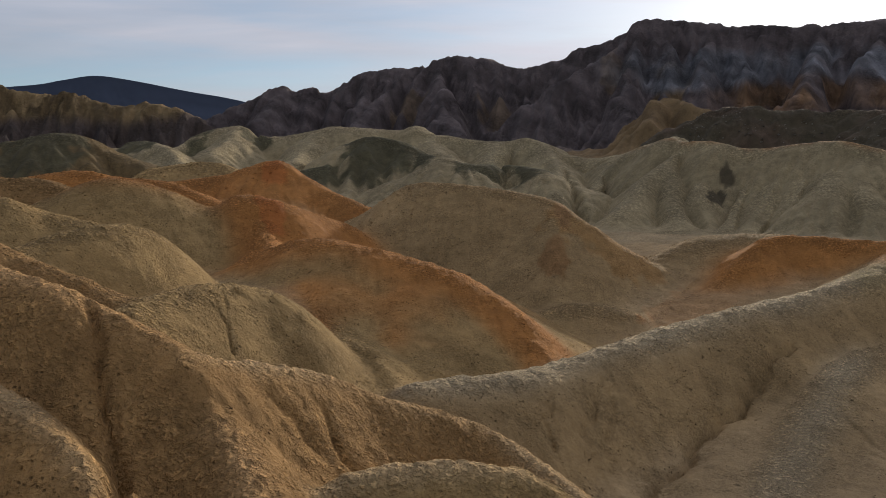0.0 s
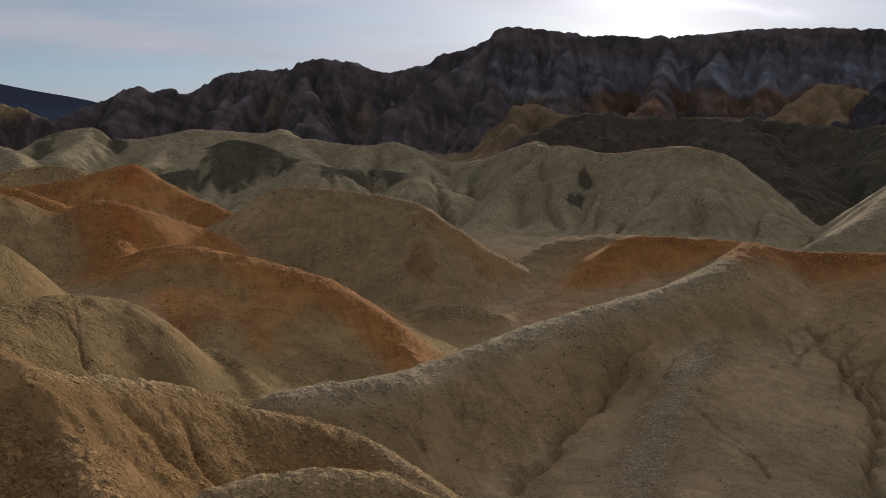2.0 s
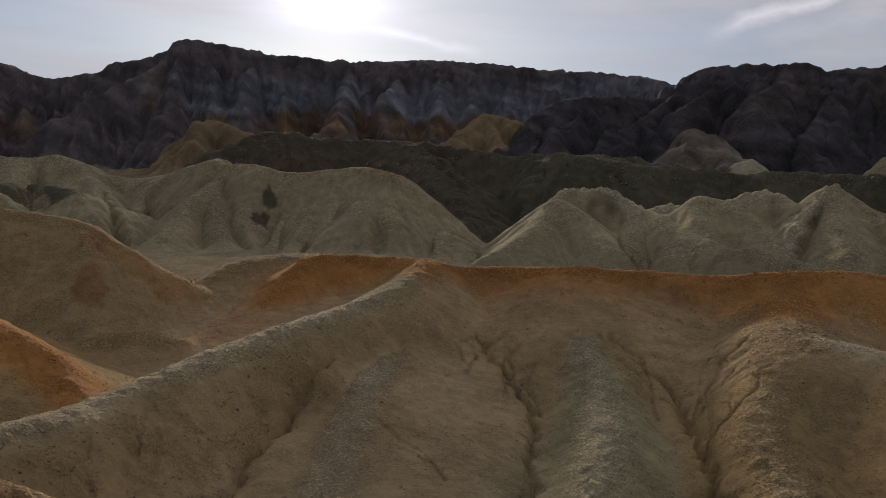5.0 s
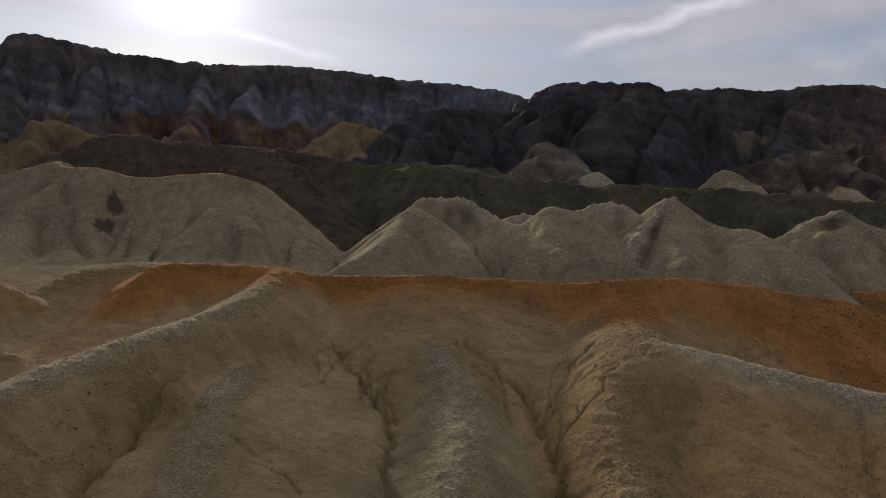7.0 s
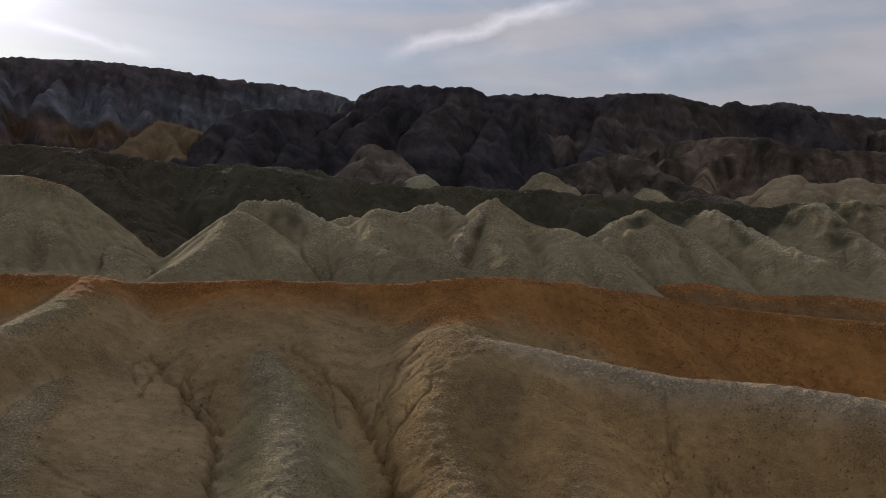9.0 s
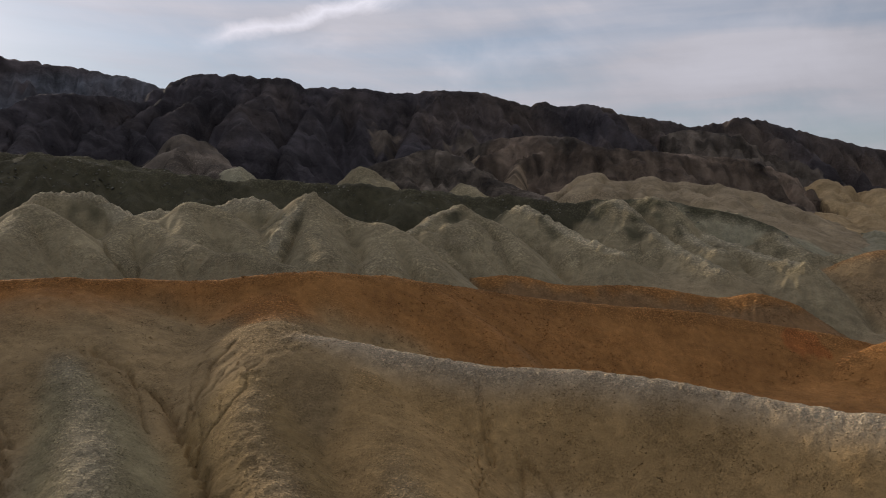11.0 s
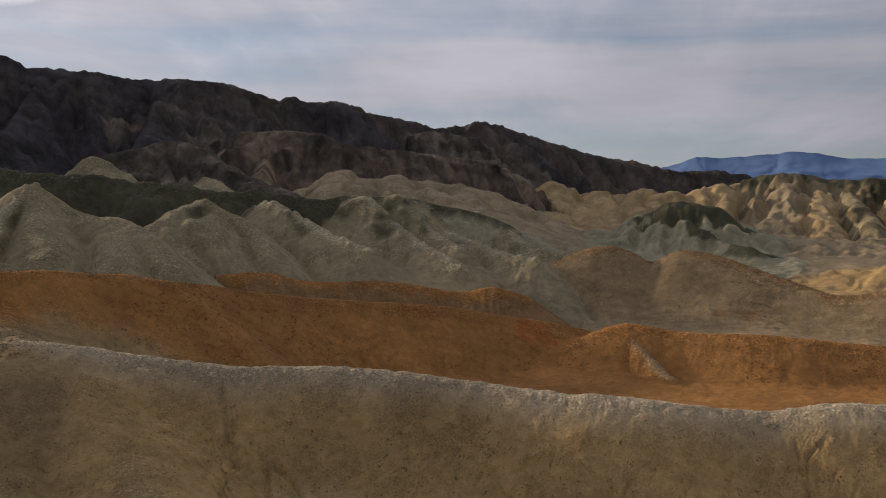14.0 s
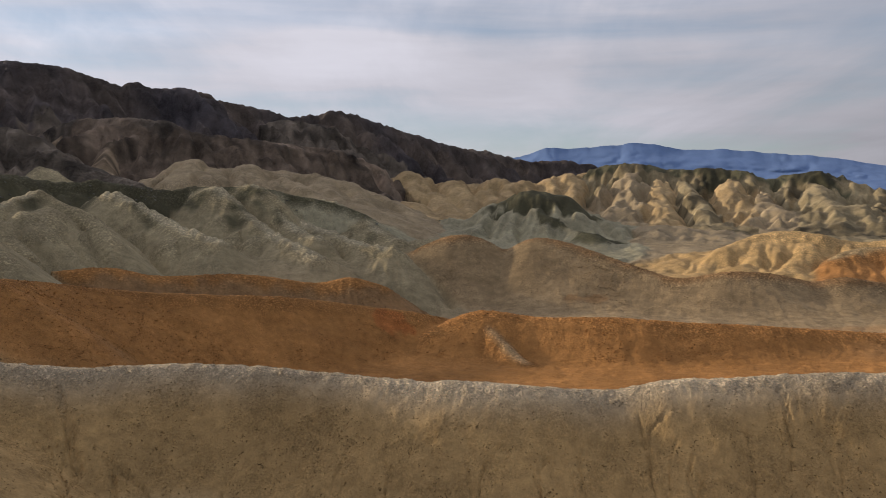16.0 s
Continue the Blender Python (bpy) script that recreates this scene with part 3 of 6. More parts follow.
spurs([(229.9, 54.8, 34.2), (225.1, 49.2, 31.9), (217.3, 42.2, 26.8), (207.7, 33.8, 22.1)], 5, 28, 14, 0.45, 34, ("pale",), 0.7, 2.0, (0.4, 5))
spurs([(232.8, 41.2, 33.2), (225.4, 36.8, 28.2), (217.2, 31.4, 24.5)], 3, 28, 12, 0.45, 35, ("pale",), 0.7, 2.0, (0.4, 5))
spurs([(236.7, 36.2, 29.4), (227.5, 30.1, 25.3), (219.3, 22.4, 23.0), (210.0, 13.8, 21.0)], 5, 28, 13, 0.42, 36, ("pale",), 0.7, 2.0, (0.4, 5))
spurs([(247.3, 23.8, 30.6), (236.9, 15.8, 26.6), (219.4, 4.7, 21.5)], 4, 28, 14, 0.42, 37, ("pale",), 0.7, 2.0, (0.4, 5))
hill("clay_mound", "small pale clay hump with an orange side", "hill")
ridge([(92.8, 118.3, 21.5), (99.7, 115.3, 22.7), (104.9, 110.6, 23.7), (106.7, 106.1, 22), (108.7, 101.1, 20.5)], slope=(0.48, 0.48), r=1.2, soil="pale", rill=(0.3, 4))
hill("orange_ridge", "low dark orange clay ridge", "hill")
ridge([(151.3, 71.9, 17.3), (156.2, 66, 18.2), (161.3, 58.6, 18.5), (164, 51, 16.8), (166.1, 47.2, 16.5), (169.6, 38, 16.6), (172.3, 29.5, 15.8), (174.7, 20.5, 14.3), (176.4, 13.6, 15.3), (177.8, 7.7, 13.7)], slope=(0.6, 0.6), r=0.8, soil="brown", cap="orangebrown", capd=1.3, rill=(0.6, 5))
hill("orange_ridge", "long smooth orange clay ridge", "hill")
ridge([(160, -4, 7.1), (162.5, -12.9, 9.9), (160.3, -23.7, 8.9), (157.0, -39.4, 9.1), (156.2, -50.0, 8.4), (154.9, -65.8, 7.8), (153.1, -88.3, 6.5), (151.5, -106.8, 5.7), (149.4, -131.8, 5.0)], slope=(0.66, 0.72), r=1.2, soil="orangebrown", cap="orange", capd=0.5, rill=(0.12, 5))
ridge([(162.1, -12.3, 9.3), (155.3, -15.5, 6.1), (147.8, -19.4, 2.6)], slope=(0.72, 0.72), r=0.8, soil="orangebrown", crown="tanlight", crownd=0.5, rill=(0.3, 4))
hill("clay_hill", "big grey-tan clay hill with a notched rusty crest", "hill")
ridge([(207.5, 13.3, 10.6), (209.8, 7.8, 13.9), (213, -0.7, 19.5), (214.8, -9.5, 22.9), (215.4, -16.8, 22.3), (213.9, -22.6, 19.3), (213.6, -25.2, 19.9), (211.8, -31, 22.4), (208.5, -39.1, 21.1), (202.6, -47.8, 17.9), (196.3, -55.8, 14.9), (192.4, -62.0, 13.6), (190.4, -72.6, 15.3), (189.1, -84.0, 14.7), (188.3, -91.5, 13.1), (187.4, -98.9, 14.2), (186.5, -107.3, 13.0), (183.9, -129.5, 11.9), (180.4, -158.8, 11.1)], slope=(0.72, 0.74), r=1.2, soil="browntan", cap="brown", capd=1.1, rill=(0.1, 6))
hill("golden_hill", "yellow-gold rounded clay hill", "hill")
ridge([(238.5, -81.8, 11.2), (241.2, -86.1, 13.3), (245.5, -91.8, 17.6), (249.4, -98.4, 20.3), (250.7, -105.8, 22.2), (249.3, -113.9, 23.1), (245.6, -121.7, 22), (241.1, -130.5, 20), (237.6, -136.6, 20.6), (226.3, -151, 22.6), (208.4, -168.6, 21.8)], slope=(0.6, 0.6), r=4, soil="sulphur", rill=(1.2, 5))
ridge([(249.8, -105.5, 21.8), (240.8, -98.4, 17.2), (233.6, -92.3, 12.7)], slope=(0.6, 0.6), r=3, soil="sulphur", rill=(1.2, 5))
ridge([(244.8, -118.7, 22), (235.3, -110.9, 17.5), (229.2, -105, 13.8)], slope=(0.6, 0.6), r=3, soil="sulphur", rill=(1.2, 5))
ridge([(226, -116.1, 16.4), (229.1, -123.2, 18.9), (227.2, -130.6, 19.3), (217.9, -145.5, 19.7)], slope=(0.72, 0.72), r=1.5, soil="ochre", cap="golden", capd=1, rill=(0.8, 5))
hill("golden_hill", "sunlit golden clay knolls", "hill")
ridge([(426.4, 68.4, 34.2), (437.6, 61.4, 37.9), (449.4, 47.8, 51.5), (450.3, 38.8, 44.8), (456, 30.1, 45), (451.7, 14.5, 42.5), (462, -0.8, 44), (456.7, -16.3, 42.7), (460.7, -35.3, 42.8), (463.5, -57.6, 42.9), (466.3, -73.9, 44.3), (467.2, -96.5, 49.5), (458.2, -113.6, 47.3)], slope=(0.37, 0.37), r=3, soil="golden", rill=(2.5, 14))
ridge([(444.1, 49.6, 51.2), (443.5, 46, 52.1), (430.9, 42, 46.8), (412.9, 41.1, 41.1)], slope=(0.56, 0.56), r=3.2, soil="golden", rill=(1.6, 8))
ridge([(438.8, 31.3, 43.6), (438.1, 27.7, 44.5), (425.3, 24.3, 39.4), (407.2, 24.1, 34.1)], slope=(0.56, 0.56), r=3.2, soil="golden", rill=(1.6, 8))
ridge([(449.9, 7.4, 48.5), (449, 3.8, 49.4), (436, 1, 44.1), (418, 1.8, 38.5)], slope=(0.56, 0.56), r=3.2, soil="golden", rill=(1.6, 8))
ridge([(406.4, 21.5, 33.2), (405.6, 18.2, 34.1), (392.7, 15.2, 29.7), (374.7, 15.3, 25.1)], slope=(0.56, 0.56), r=3.2, soil="golden", rill=(1.6, 8))
ridge([(387, 2.9, 29.4), (386, -0.3, 30.2), (373, -2.5, 26.2), (355, -1.7, 22)], slope=(0.56, 0.56), r=3.2, soil="golden", rill=(1.6, 8))
ridge([(357, 4.3, 23.2), (356, 1.4, 23.9), (343, -0.8, 20.4), (325, -0.1, 16.9)], slope=(0.56, 0.56), r=3.2, soil="golden", rill=(1.6, 8))
ridge([(405.5, 34.4, 33.8), (404.7, 31, 34.6), (392, 27.7, 30.2), (374, 27.1, 25.6)], slope=(0.56, 0.56), r=3.2, soil="golden", rill=(1.6, 8))
ridge([(443.7, -16.5, 43.5), (442.6, -20, 44.4), (429.5, -22.1, 39.3), (411.5, -20.4, 33.9)], slope=(0.56, 0.56), r=3.2, soil="golden", rill=(1.6, 8))
ridge([(411.5, -20.9, 35.8), (410.3, -24.2, 36.7), (397.2, -25.9, 32.1), (379.3, -24, 27.4)], slope=(0.56, 0.56), r=3.2, soil="golden", rill=(1.6, 8))
ridge([(445.2, -41.1, 44.5), (443.8, -44.6, 45.4), (430.6, -46, 40.2), (412.8, -43.2, 34.8)], slope=(0.56, 0.56), r=3.2, soil="golden", rill=(1.6, 8))
ridge([(440.8, -53.6, 43.2), (439.4, -57.1, 44.1), (426.1, -58, 39), (408.4, -54.8, 33.6)], slope=(0.56, 0.56), r=3.2, soil="golden", rill=(1.6, 8))
ridge([(443, -67.2, 44.5), (441.5, -70.6, 45.4), (428.2, -71.2, 40.2), (410.6, -67.5, 34.8)], slope=(0.56, 0.56), r=3.2, soil="golden", rill=(1.6, 8))
ridge([(450.3, -78.5, 47.8), (448.7, -81.9, 48.7), (435.4, -82.2, 43.4), (417.9, -78.1, 37.7)], slope=(0.56, 0.56), r=3.2, soil="golden", rill=(1.6, 8))
ridge([(386.8, -12.6, 30.2), (385.7, -15.7, 31), (372.6, -17.5, 26.9), (354.7, -16, 22.7)], slope=(0.56, 0.56), r=3.2, soil="golden", rill=(1.6, 8))
ridge([(418.8, -32.7, 38), (417.5, -36, 38.8), (404.3, -37.4, 34.1), (386.5, -35, 29.2)], slope=(0.56, 0.56), r=3.2, soil="golden", rill=(1.6, 8))
ridge([(426.6, 17.1, 39.8), (425.8, 13.6, 40.6), (412.8, 10.7, 35.8), (394.8, 11, 30.8)], slope=(0.56, 0.56), r=3.2, soil="golden", rill=(1.6, 8))
ridge([(417, -5.9, 36.8), (415.9, -9.3, 37.6), (402.9, -11.5, 33), (384.9, -10.2, 28.1)], slope=(0.56, 0.56), r=3.2, soil="golden", rill=(1.6, 8))
ridge([(404.8, -43, 35.2), (403.4, -46.1, 36), (390.2, -47.1, 31.6), (372.5, -44.2, 27)], slope=(0.56, 0.56), r=3.2, soil="golden", rill=(1.6, 8))
ridge([(407.9, -58.6, 35.3), (406.4, -61.8, 36.1), (393.2, -62.2, 31.6), (375.5, -58.7, 26.9)], slope=(0.56, 0.56), r=3.2, soil="golden", rill=(1.6, 8))
ridge([(354, -2.7, 22.5), (353, -5.6, 23.3), (339.9, -7.5, 19.8), (321.9, -6.5, 16.4)], slope=(0.56, 0.56), r=3.2, soil="golden", rill=(1.6, 8))
ridge([(376.8, 12.5, 27.1), (375.9, 9.4, 27.9), (362.9, 6.9, 24), (344.9, 7.2, 20.1)], slope=(0.56, 0.56), r=3.2, soil="golden", rill=(1.6, 8))
hill("clay_mound", "low pale clay hump on a desert flat", "hill")
ridge([(322.8, -78.2, 16.6), (325.5, -87.7, 20.9), (323.5, -98.4, 22.7), (316.5, -107.2, 20.3), (310.6, -111.8, 17.7)], slope=(0.34, 0.34), r=1.5, soil="palegold", rill=(1, 6))
hill("clay_mound", "golden clay hump on a desert flat", "hill")
ridge([(370.6, -128.1, 23.7), (368.4, -140, 26.8), (361.3, -152.4, 25.6), (350.2, -164.9, 23.4)], slope=(0.34, 0.34), r=1.5, soil="golden", rill=(1, 6))
hill("clay_mound", "low pale swelling beside a dry wash", "hill")
ridge([(290.6, -82.5, 12.5), (289.8, -92.3, 14.4), (284.3, -102.4, 13.9)], slope=(0.28, 0.28), r=1.5, soil="palegold", rill=(0.6, 5))
hill("clay_mound", "long golden clay hump below a rocky ridge", "hill")
ridge([(361.8, -175.5, 21.9), (360.2, -189.7, 25.7), (353, -202.8, 27), (339.9, -214.9, 25.9)], slope=(0.34, 0.34), r=1.5, soil="golden", rill=(1, 6))
hill("dark_hill", "pale clay hill with dark rocky crest", "hill")
ridge([(346.8, 11, 21.7), (346.8, -12.6, 22.2), (346.2, -24.3, 25.8), (345.4, -33.7, 31.2), (344.3, -44.1, 36.8), (340.2, -57.6, 35.8), (333, -69, 29.3), (322.3, -80.2, 21), (315.3, -87.2, 17.5)], slope=(0.5, 0.5), r=1.2, soil="palegrey", cap="olive", capd=7, rill=(2.6, 9))
ridge([(344.3, -44.1, 36.3), (323.4, -49.3, 28.3), (307.2, -55.3, 23.1), (295, -65.3, 20.4)], slope=(0.5, 0.5), r=1.2, soil="palegrey", cap="olive", capd=4, rill=(2, 7))
ridge([(344.4, -33.6, 30.5), (325.9, -27.4, 23.8), (313.3, -22.1, 20.8)], slope=(0.5, 0.5), r=1.2, soil="palegrey", rill=(1.6, 7))
hill("dark_hill", "olive rocky ridge with pale eroded flanks", "hill")
ridge([(462.3, -95.5, 49.3), (459.7, -107.5, 53.6), (454.4, -120.4, 54.3), (445.3, -141.1, 50.2), (432.6, -162.5, 50.5), (425.1, -176, 46.2), (420.9, -186, 44.3), (415.4, -197.9, 48.7), (411.4, -206.1, 46.8), (403.4, -215, 39), (393.1, -223.4, 36.1), (361.8, -254, 34.4), (324.3, -285.4, 31.8)], slope=(0.4, 0.4), r=1.2, soil="darkgold", cap="olive", capd=6, rill=(1.2, 9))
ridge([(442.2, -115.7, 49.1), (414, -105, 39.1), (382.8, -93.8, 29.8)], slope=(0.34, 0.34), r=1.5, soil="palegold", rill=(1.8, 8))
ridge([(430.1, -139.3, 44.5), (395, -134.1, 36), (371.6, -131.4, 29.3)], slope=(0.34, 0.34), r=1.5, soil="darkgold", rill=(0.8, 7))
ridge([(414.5, -170.2, 42.1), (385.1, -162.8, 34.6), (360.4, -159.5, 28.9)], slope=(0.34, 0.34), r=1.5, soil="palegold", rill=(1.8, 8))
ridge([(403.4, -195.1, 43.7), (374.8, -185.4, 35.8), (350.6, -182.1, 30.1)], slope=(0.34, 0.34), r=1.5, soil="darkgold", rill=(0.8, 7))
ridge([(436.2, -126.2, 46.5), (400.7, -119.4, 36.1), (377.7, -116, 29.8)], slope=(0.34, 0.34), r=1.5, soil="golden", rill=(0.8, 7))
ridge([(422.7, -160.3, 46), (390.5, -149.6, 36)], slope=(0.34, 0.34), r=1.5, soil="golden", rill=(0.8, 7))
hill("mountain", "dark layered rock mountain with grey and rust bands", "mountain")
GREY_CREST = [(-156.3, 475, 62.2), (-144.2, 489.2, 71.5), (-123, 505.2, 82.7), (-101.6, 510, 94.5), (-93.2, 511.6, 92.3), (-81.4, 513.6, 95.3), (-70.5, 515.2, 92.1), (-50.5, 517.5, 103.5), (-36.6, 518.7, 106.5), (-15.5, 519.8, 107.3), (-6.8, 520, 108.4), (-2.9, 520, 113.3), (28.3, 519.2, 113.2), (33.6, 518.9, 108.6), (51, 517.5, 107.1), (71.6, 515.1, 111.9), (85, 513, 118.1), (101.7, 510, 122.3), (111.4, 507.9, 129.4), (121.1, 505.7, 133.6), (137, 501.6, 132.8), (167.6, 492.2, 128), (199, 480.5, 125.2), (230.9, 466.1, 124.7), (261.3, 449.8, 126.2), (300.7, 424.5, 122.2), (328.8, 403.1, 118.3), (356.5, 378.9, 114.3), (367.1, 368.7, 111), (341.1, 393.1, 116), (355.9, 372.8, 112.4), (372, 349.6, 104.6)]
ridge(GREY_CREST, slope=(1.01, 0.67), r=1.5, soil="rock", rill=(4, 20))
spurs(GREY_CREST, 15, 8, 95, 0.50, 3, ("rock",), 0.75, 1.2, (1.5, 9), 34)
ridge([(-2.9, 520, 112.9), (-1.4, 480, 91.8), (1.7, 440, 71.9), (4.4, 410, 59.4)], slope=(0.73, 0.73), r=2, soil="rock", rill=(6, 16))
ridge([(-50.5, 517.5, 103.2), (-43.9, 483, 85.7), (-43.8, 447.9, 71.1), (-44.2, 422.7, 63.1)], slope=(0.67, 0.67), r=2, soil="rock", rill=(6, 16))
ridge([(75, 514.6, 111.8), (65.3, 480.6, 92), (52.7, 441.9, 72.1), (48.1, 402.1, 54.8)], slope=(0.73, 0.73), r=2, soil="rock", rill=(6, 16))
ridge([(121.1, 505.7, 133), (106.1, 468.1, 109.2), (95.8, 434.6, 89), (85.8, 400.9, 71)], slope=(0.78, 0.78), r=2, soil="rock", rill=(6, 16))
ridge([(261.3, 449.8, 125.5), (244, 413.5, 101.5), (226.3, 389.1, 85.2)], slope=(0.78, 0.78), r=2, soil="rock", rill=(6, 16))
ridge([(-101.6, 510, 93.8), (-98.9, 479.9, 80.4), (-100.6, 443.7, 67.7)], slope=(0.67, 0.67), r=2, soil="rock", rill=(6, 16))
hill("mountain", "near-black rocky mountain ridge", "mountain")
BLACK_CREST = [(186.7, 272.5, 52.8), (207.6, 282.2, 66), (228.6, 293.9, 78.5), (252, 298.2, 83.9), (278.1, 295, 85.3), (293.1, 294.4, 85.2), (312.1, 296.4, 95), (317.6, 290.6, 100.1), (325.3, 282, 102.5), (336.2, 269, 102.2), (343.1, 260.1, 100.8), (347.2, 254.6, 101.7), (356, 242.2, 97.8), (367.6, 224.2, 97.8), (370, 224.4, 98.3), (380, 213.4, 96.4), (393.9, 197.9, 96.6), (396.5, 192.7, 98.4), (409.9, 175.3, 98.3), (418.4, 168.1, 96.6), (434.7, 153.1, 92.3), (436.6, 147.8, 93.8), (445.6, 136, 92.3), (453.9, 125.6, 94.3), (487.6, 116.6, 92.7), (512.9, 93.8, 90), (525.1, 81.6, 87.1), (537.5, 65.5, 89), (544, 51.9, 92.8), (560.8, 28, 86.6), (576.5, 6.9, 81.9), (601.1, -22.5, 74.9), (619.3, -52.8, 71.8), (639.9, -53.1, 73), (655.9, -90.2, 66.6), (661.6, -118.2, 67.9), (662.7, -138.9, 64)]
ridge(BLACK_CREST, slope=(0.78, 0.65), r=1.5, soil="blackrock", rill=(4, 18))
spurs(BLACK_CREST[:16], 12, 24, 80, 0.46, 5, ("blackrock",), 0.75, 1.2, (1.5, 9), 24)
spurs(BLACK_CREST[16:28], 9, 24, 34, 0.6, 6, ("blackrock",), 0.85, 1.2, (1.5, 9), 24)
spurs(BLACK_CREST[28:], 10, 24, 45, 0.5, 7, ("blackrock", "brownrock"), 0.75, 1.2, (1.5, 9), 24)
BROWN_CREST = [(353.3, 159.3, 60.2), (362.7, 149.1, 66.4), (369.4, 131.8, 69.2), (373.3, 110.8, 67.4), (374.0, 94.6, 62.1), (390.4, 71.2, 61.0), (412.6, 47.3, 59.4), (425.4, 29.2, 54.9)]
ridge(BROWN_CREST, slope=(0.5, 0.67), r=2, soil="brownrock", rill=(3, 9))
# every second spur is paler: sunlight on the ribs is put into its colour
spurs(BROWN_CREST, 17, 40, 50, 0.41, 8, ("tanrock", "brownrock"), 0.85, 0.8, (1.2, 6))
ridge([(285.2, 168.6, 49.6), (294.8, 162, 53.7), (312, 150.6, 59.3), (308, 135.5, 53.2), (303.2, 121.2, 46.8), (299.3, 103.1, 40.9)], slope=(0.56, 0.56), r=2, soil="greyrock", rill=(5, 14))
ridge([(459.4, 107, 65.4), (483.3, 90.8, 77.6), (501.9, 70.4, 82.1), (510, 43.8, 73.2), (511.6, 16.1, 62.9)], slope=(0.56, 0.5), r=2, soil="greyrock", rill=(6, 16))
ridge([(309.9, 291.7, 93.4), (280.7, 278.8, 79.5), (248.8, 267.8, 65.7), (223.4, 256.9, 56.3)], slope=(0.67, 0.67), r=2, soil="blackrock", rill=(6, 16))
ridge([(354.1, 245.3, 98.5), (332.5, 223.7, 80.1), (306.2, 209, 65.1), (278.8, 195.9, 53)], slope=(0.62, 0.62), r=2, soil="blackrock", rill=(6, 16))
ridge([(395.2, 195.3, 97), (361.5, 184.5, 78.4), (329.2, 170.7, 63.2), (306, 161.1, 52.9)], slope=(0.62, 0.62), r=2, soil="blackrock", rill=(6, 16))
hill("foothill", "grey rocky foothill cone below a dark mountain", "hill")
ridge([(244.4, 222.5, 63.6), (234.6, 215.4, 56.2), (215.8, 203.3, 45.8)], slope=(0.69, 0.69), r=2.6, soil="greyrock", rill=(1.8, 6))
ridge([(244.4, 222.5, 63.6), (235.1, 205.9, 52.5), (228.5, 192.1, 45.9)], slope=(0.69, 0.69), r=2.6, soil="greyrock", rill=(1.8, 6))
ridge([(232.8, 190, 49.6), (227.6, 183.7, 45.6)], slope=(0.74, 0.74), r=2.6, soil="palegrey", rill=(1.8, 6))
hill("foothill", "pale cone of clay below a dark mountain", "hill")
ridge([(267.5, 157.9, 49.9), (255, 151.5, 44.2), (245.1, 148.6, 41)], slope=(0.74, 0.74), r=2.6, soil="pale", rill=(1.8, 6))
ridge([(267.5, 157.9, 49.9), (253, 143, 42)], slope=(0.69, 0.69), r=2.6, soil="pale", rill=(1.8, 6))
hill("foothill", "pale grey clay cone at a mountain foot", "hill")
ridge([(278, 164.6, 50.5), (264.9, 159.2, 43.7), (251.8, 155.7, 38.2)], slope=(0.69, 0.69), r=2.6, soil="palegrey", rill=(1.8, 6))
ridge([(278, 164.6, 50.5), (262.5, 147.5, 41.5)], slope=(0.69, 0.69), r=2.6, soil="palegrey", rill=(1.8, 6))
hill("foothill", "small pale clay cap above dark debris", "hill")
ridge([(275.1, 122.7, 43.3), (265.6, 119.5, 39.3)], slope=(0.74, 0.74), r=2.6, soil="pale", rill=(1.8, 6))
ridge([(275.1, 122.7, 43.3), (267.4, 112.8, 38.8)], slope=(0.74, 0.74), r=2.6, soil="pale", rill=(1.8, 6))
hill("foothill", "pale gold eroded foothill with several knobs", "hill")
ridge([(329.7, 88.5, 49.2), (314.4, 87.3, 43.3), (298.5, 88.3, 37)], slope=(0.69, 0.69), r=2.6, soil="palegold", rill=(1.8, 6))
ridge([(329.7, 88.5, 49.2), (309.9, 77, 40.4), (297.6, 68.6, 34.8)], slope=(0.69, 0.69), r=2.6, soil="palegold", rill=(1.8, 6))
ridge([(339.5, 68.8, 47.6), (322.4, 67.5, 41.8), (306.3, 66.2, 36)], slope=(0.69, 0.69), r=2.6, soil="palegold", rill=(1.8, 6))
ridge([(339.5, 68.8, 47.6), (318, 58.8, 39.4), (303, 51.8, 34.2)], slope=(0.69, 0.69), r=2.6, soil="palegold", rill=(1.8, 6))
ridge([(342, 55.1, 45.4), (319.1, 52.4, 38.3)], slope=(0.69, 0.69), r=2.6, soil="palegold", rill=(1.8, 6))
ridge([(342, 55.1, 45.4), (316.3, 44.4, 37.1)], slope=(0.69, 0.69), r=2.6, soil="palegold", rill=(1.8, 6))
ridge([(327.2, 77.9, 45.1), (310.7, 73.9, 38.2)], slope=(0.69, 0.69), r=2.6, soil="palegold", rill=(1.8, 6))
ridge([(344.2, 39.2, 44), (321.6, 34.4, 37.2)], slope=(0.69, 0.69), r=2.6, soil="palegold", rill=(1.8, 6))
ridge([(316.4, 98.3, 40.8), (327.8, 87.9, 45.2), (335.1, 75, 45.4), (340.8, 61.9, 45), (345.2, 39.3, 43.1), (340.4, 27.5, 39.8)], slope=(0.56, 0.56), r=2.6, soil="palegold", rill=(1.8, 6))
hill("foothill", "yellow clay hill at the foot of a mountain", "hill")
ridge([(207.3, 312.7, 75.5), (194.7, 305.4, 68.1), (178.6, 295.4, 59.6)], slope=(0.9, 0.9), r=2.6, soil="yellow", rill=(1.8, 6))
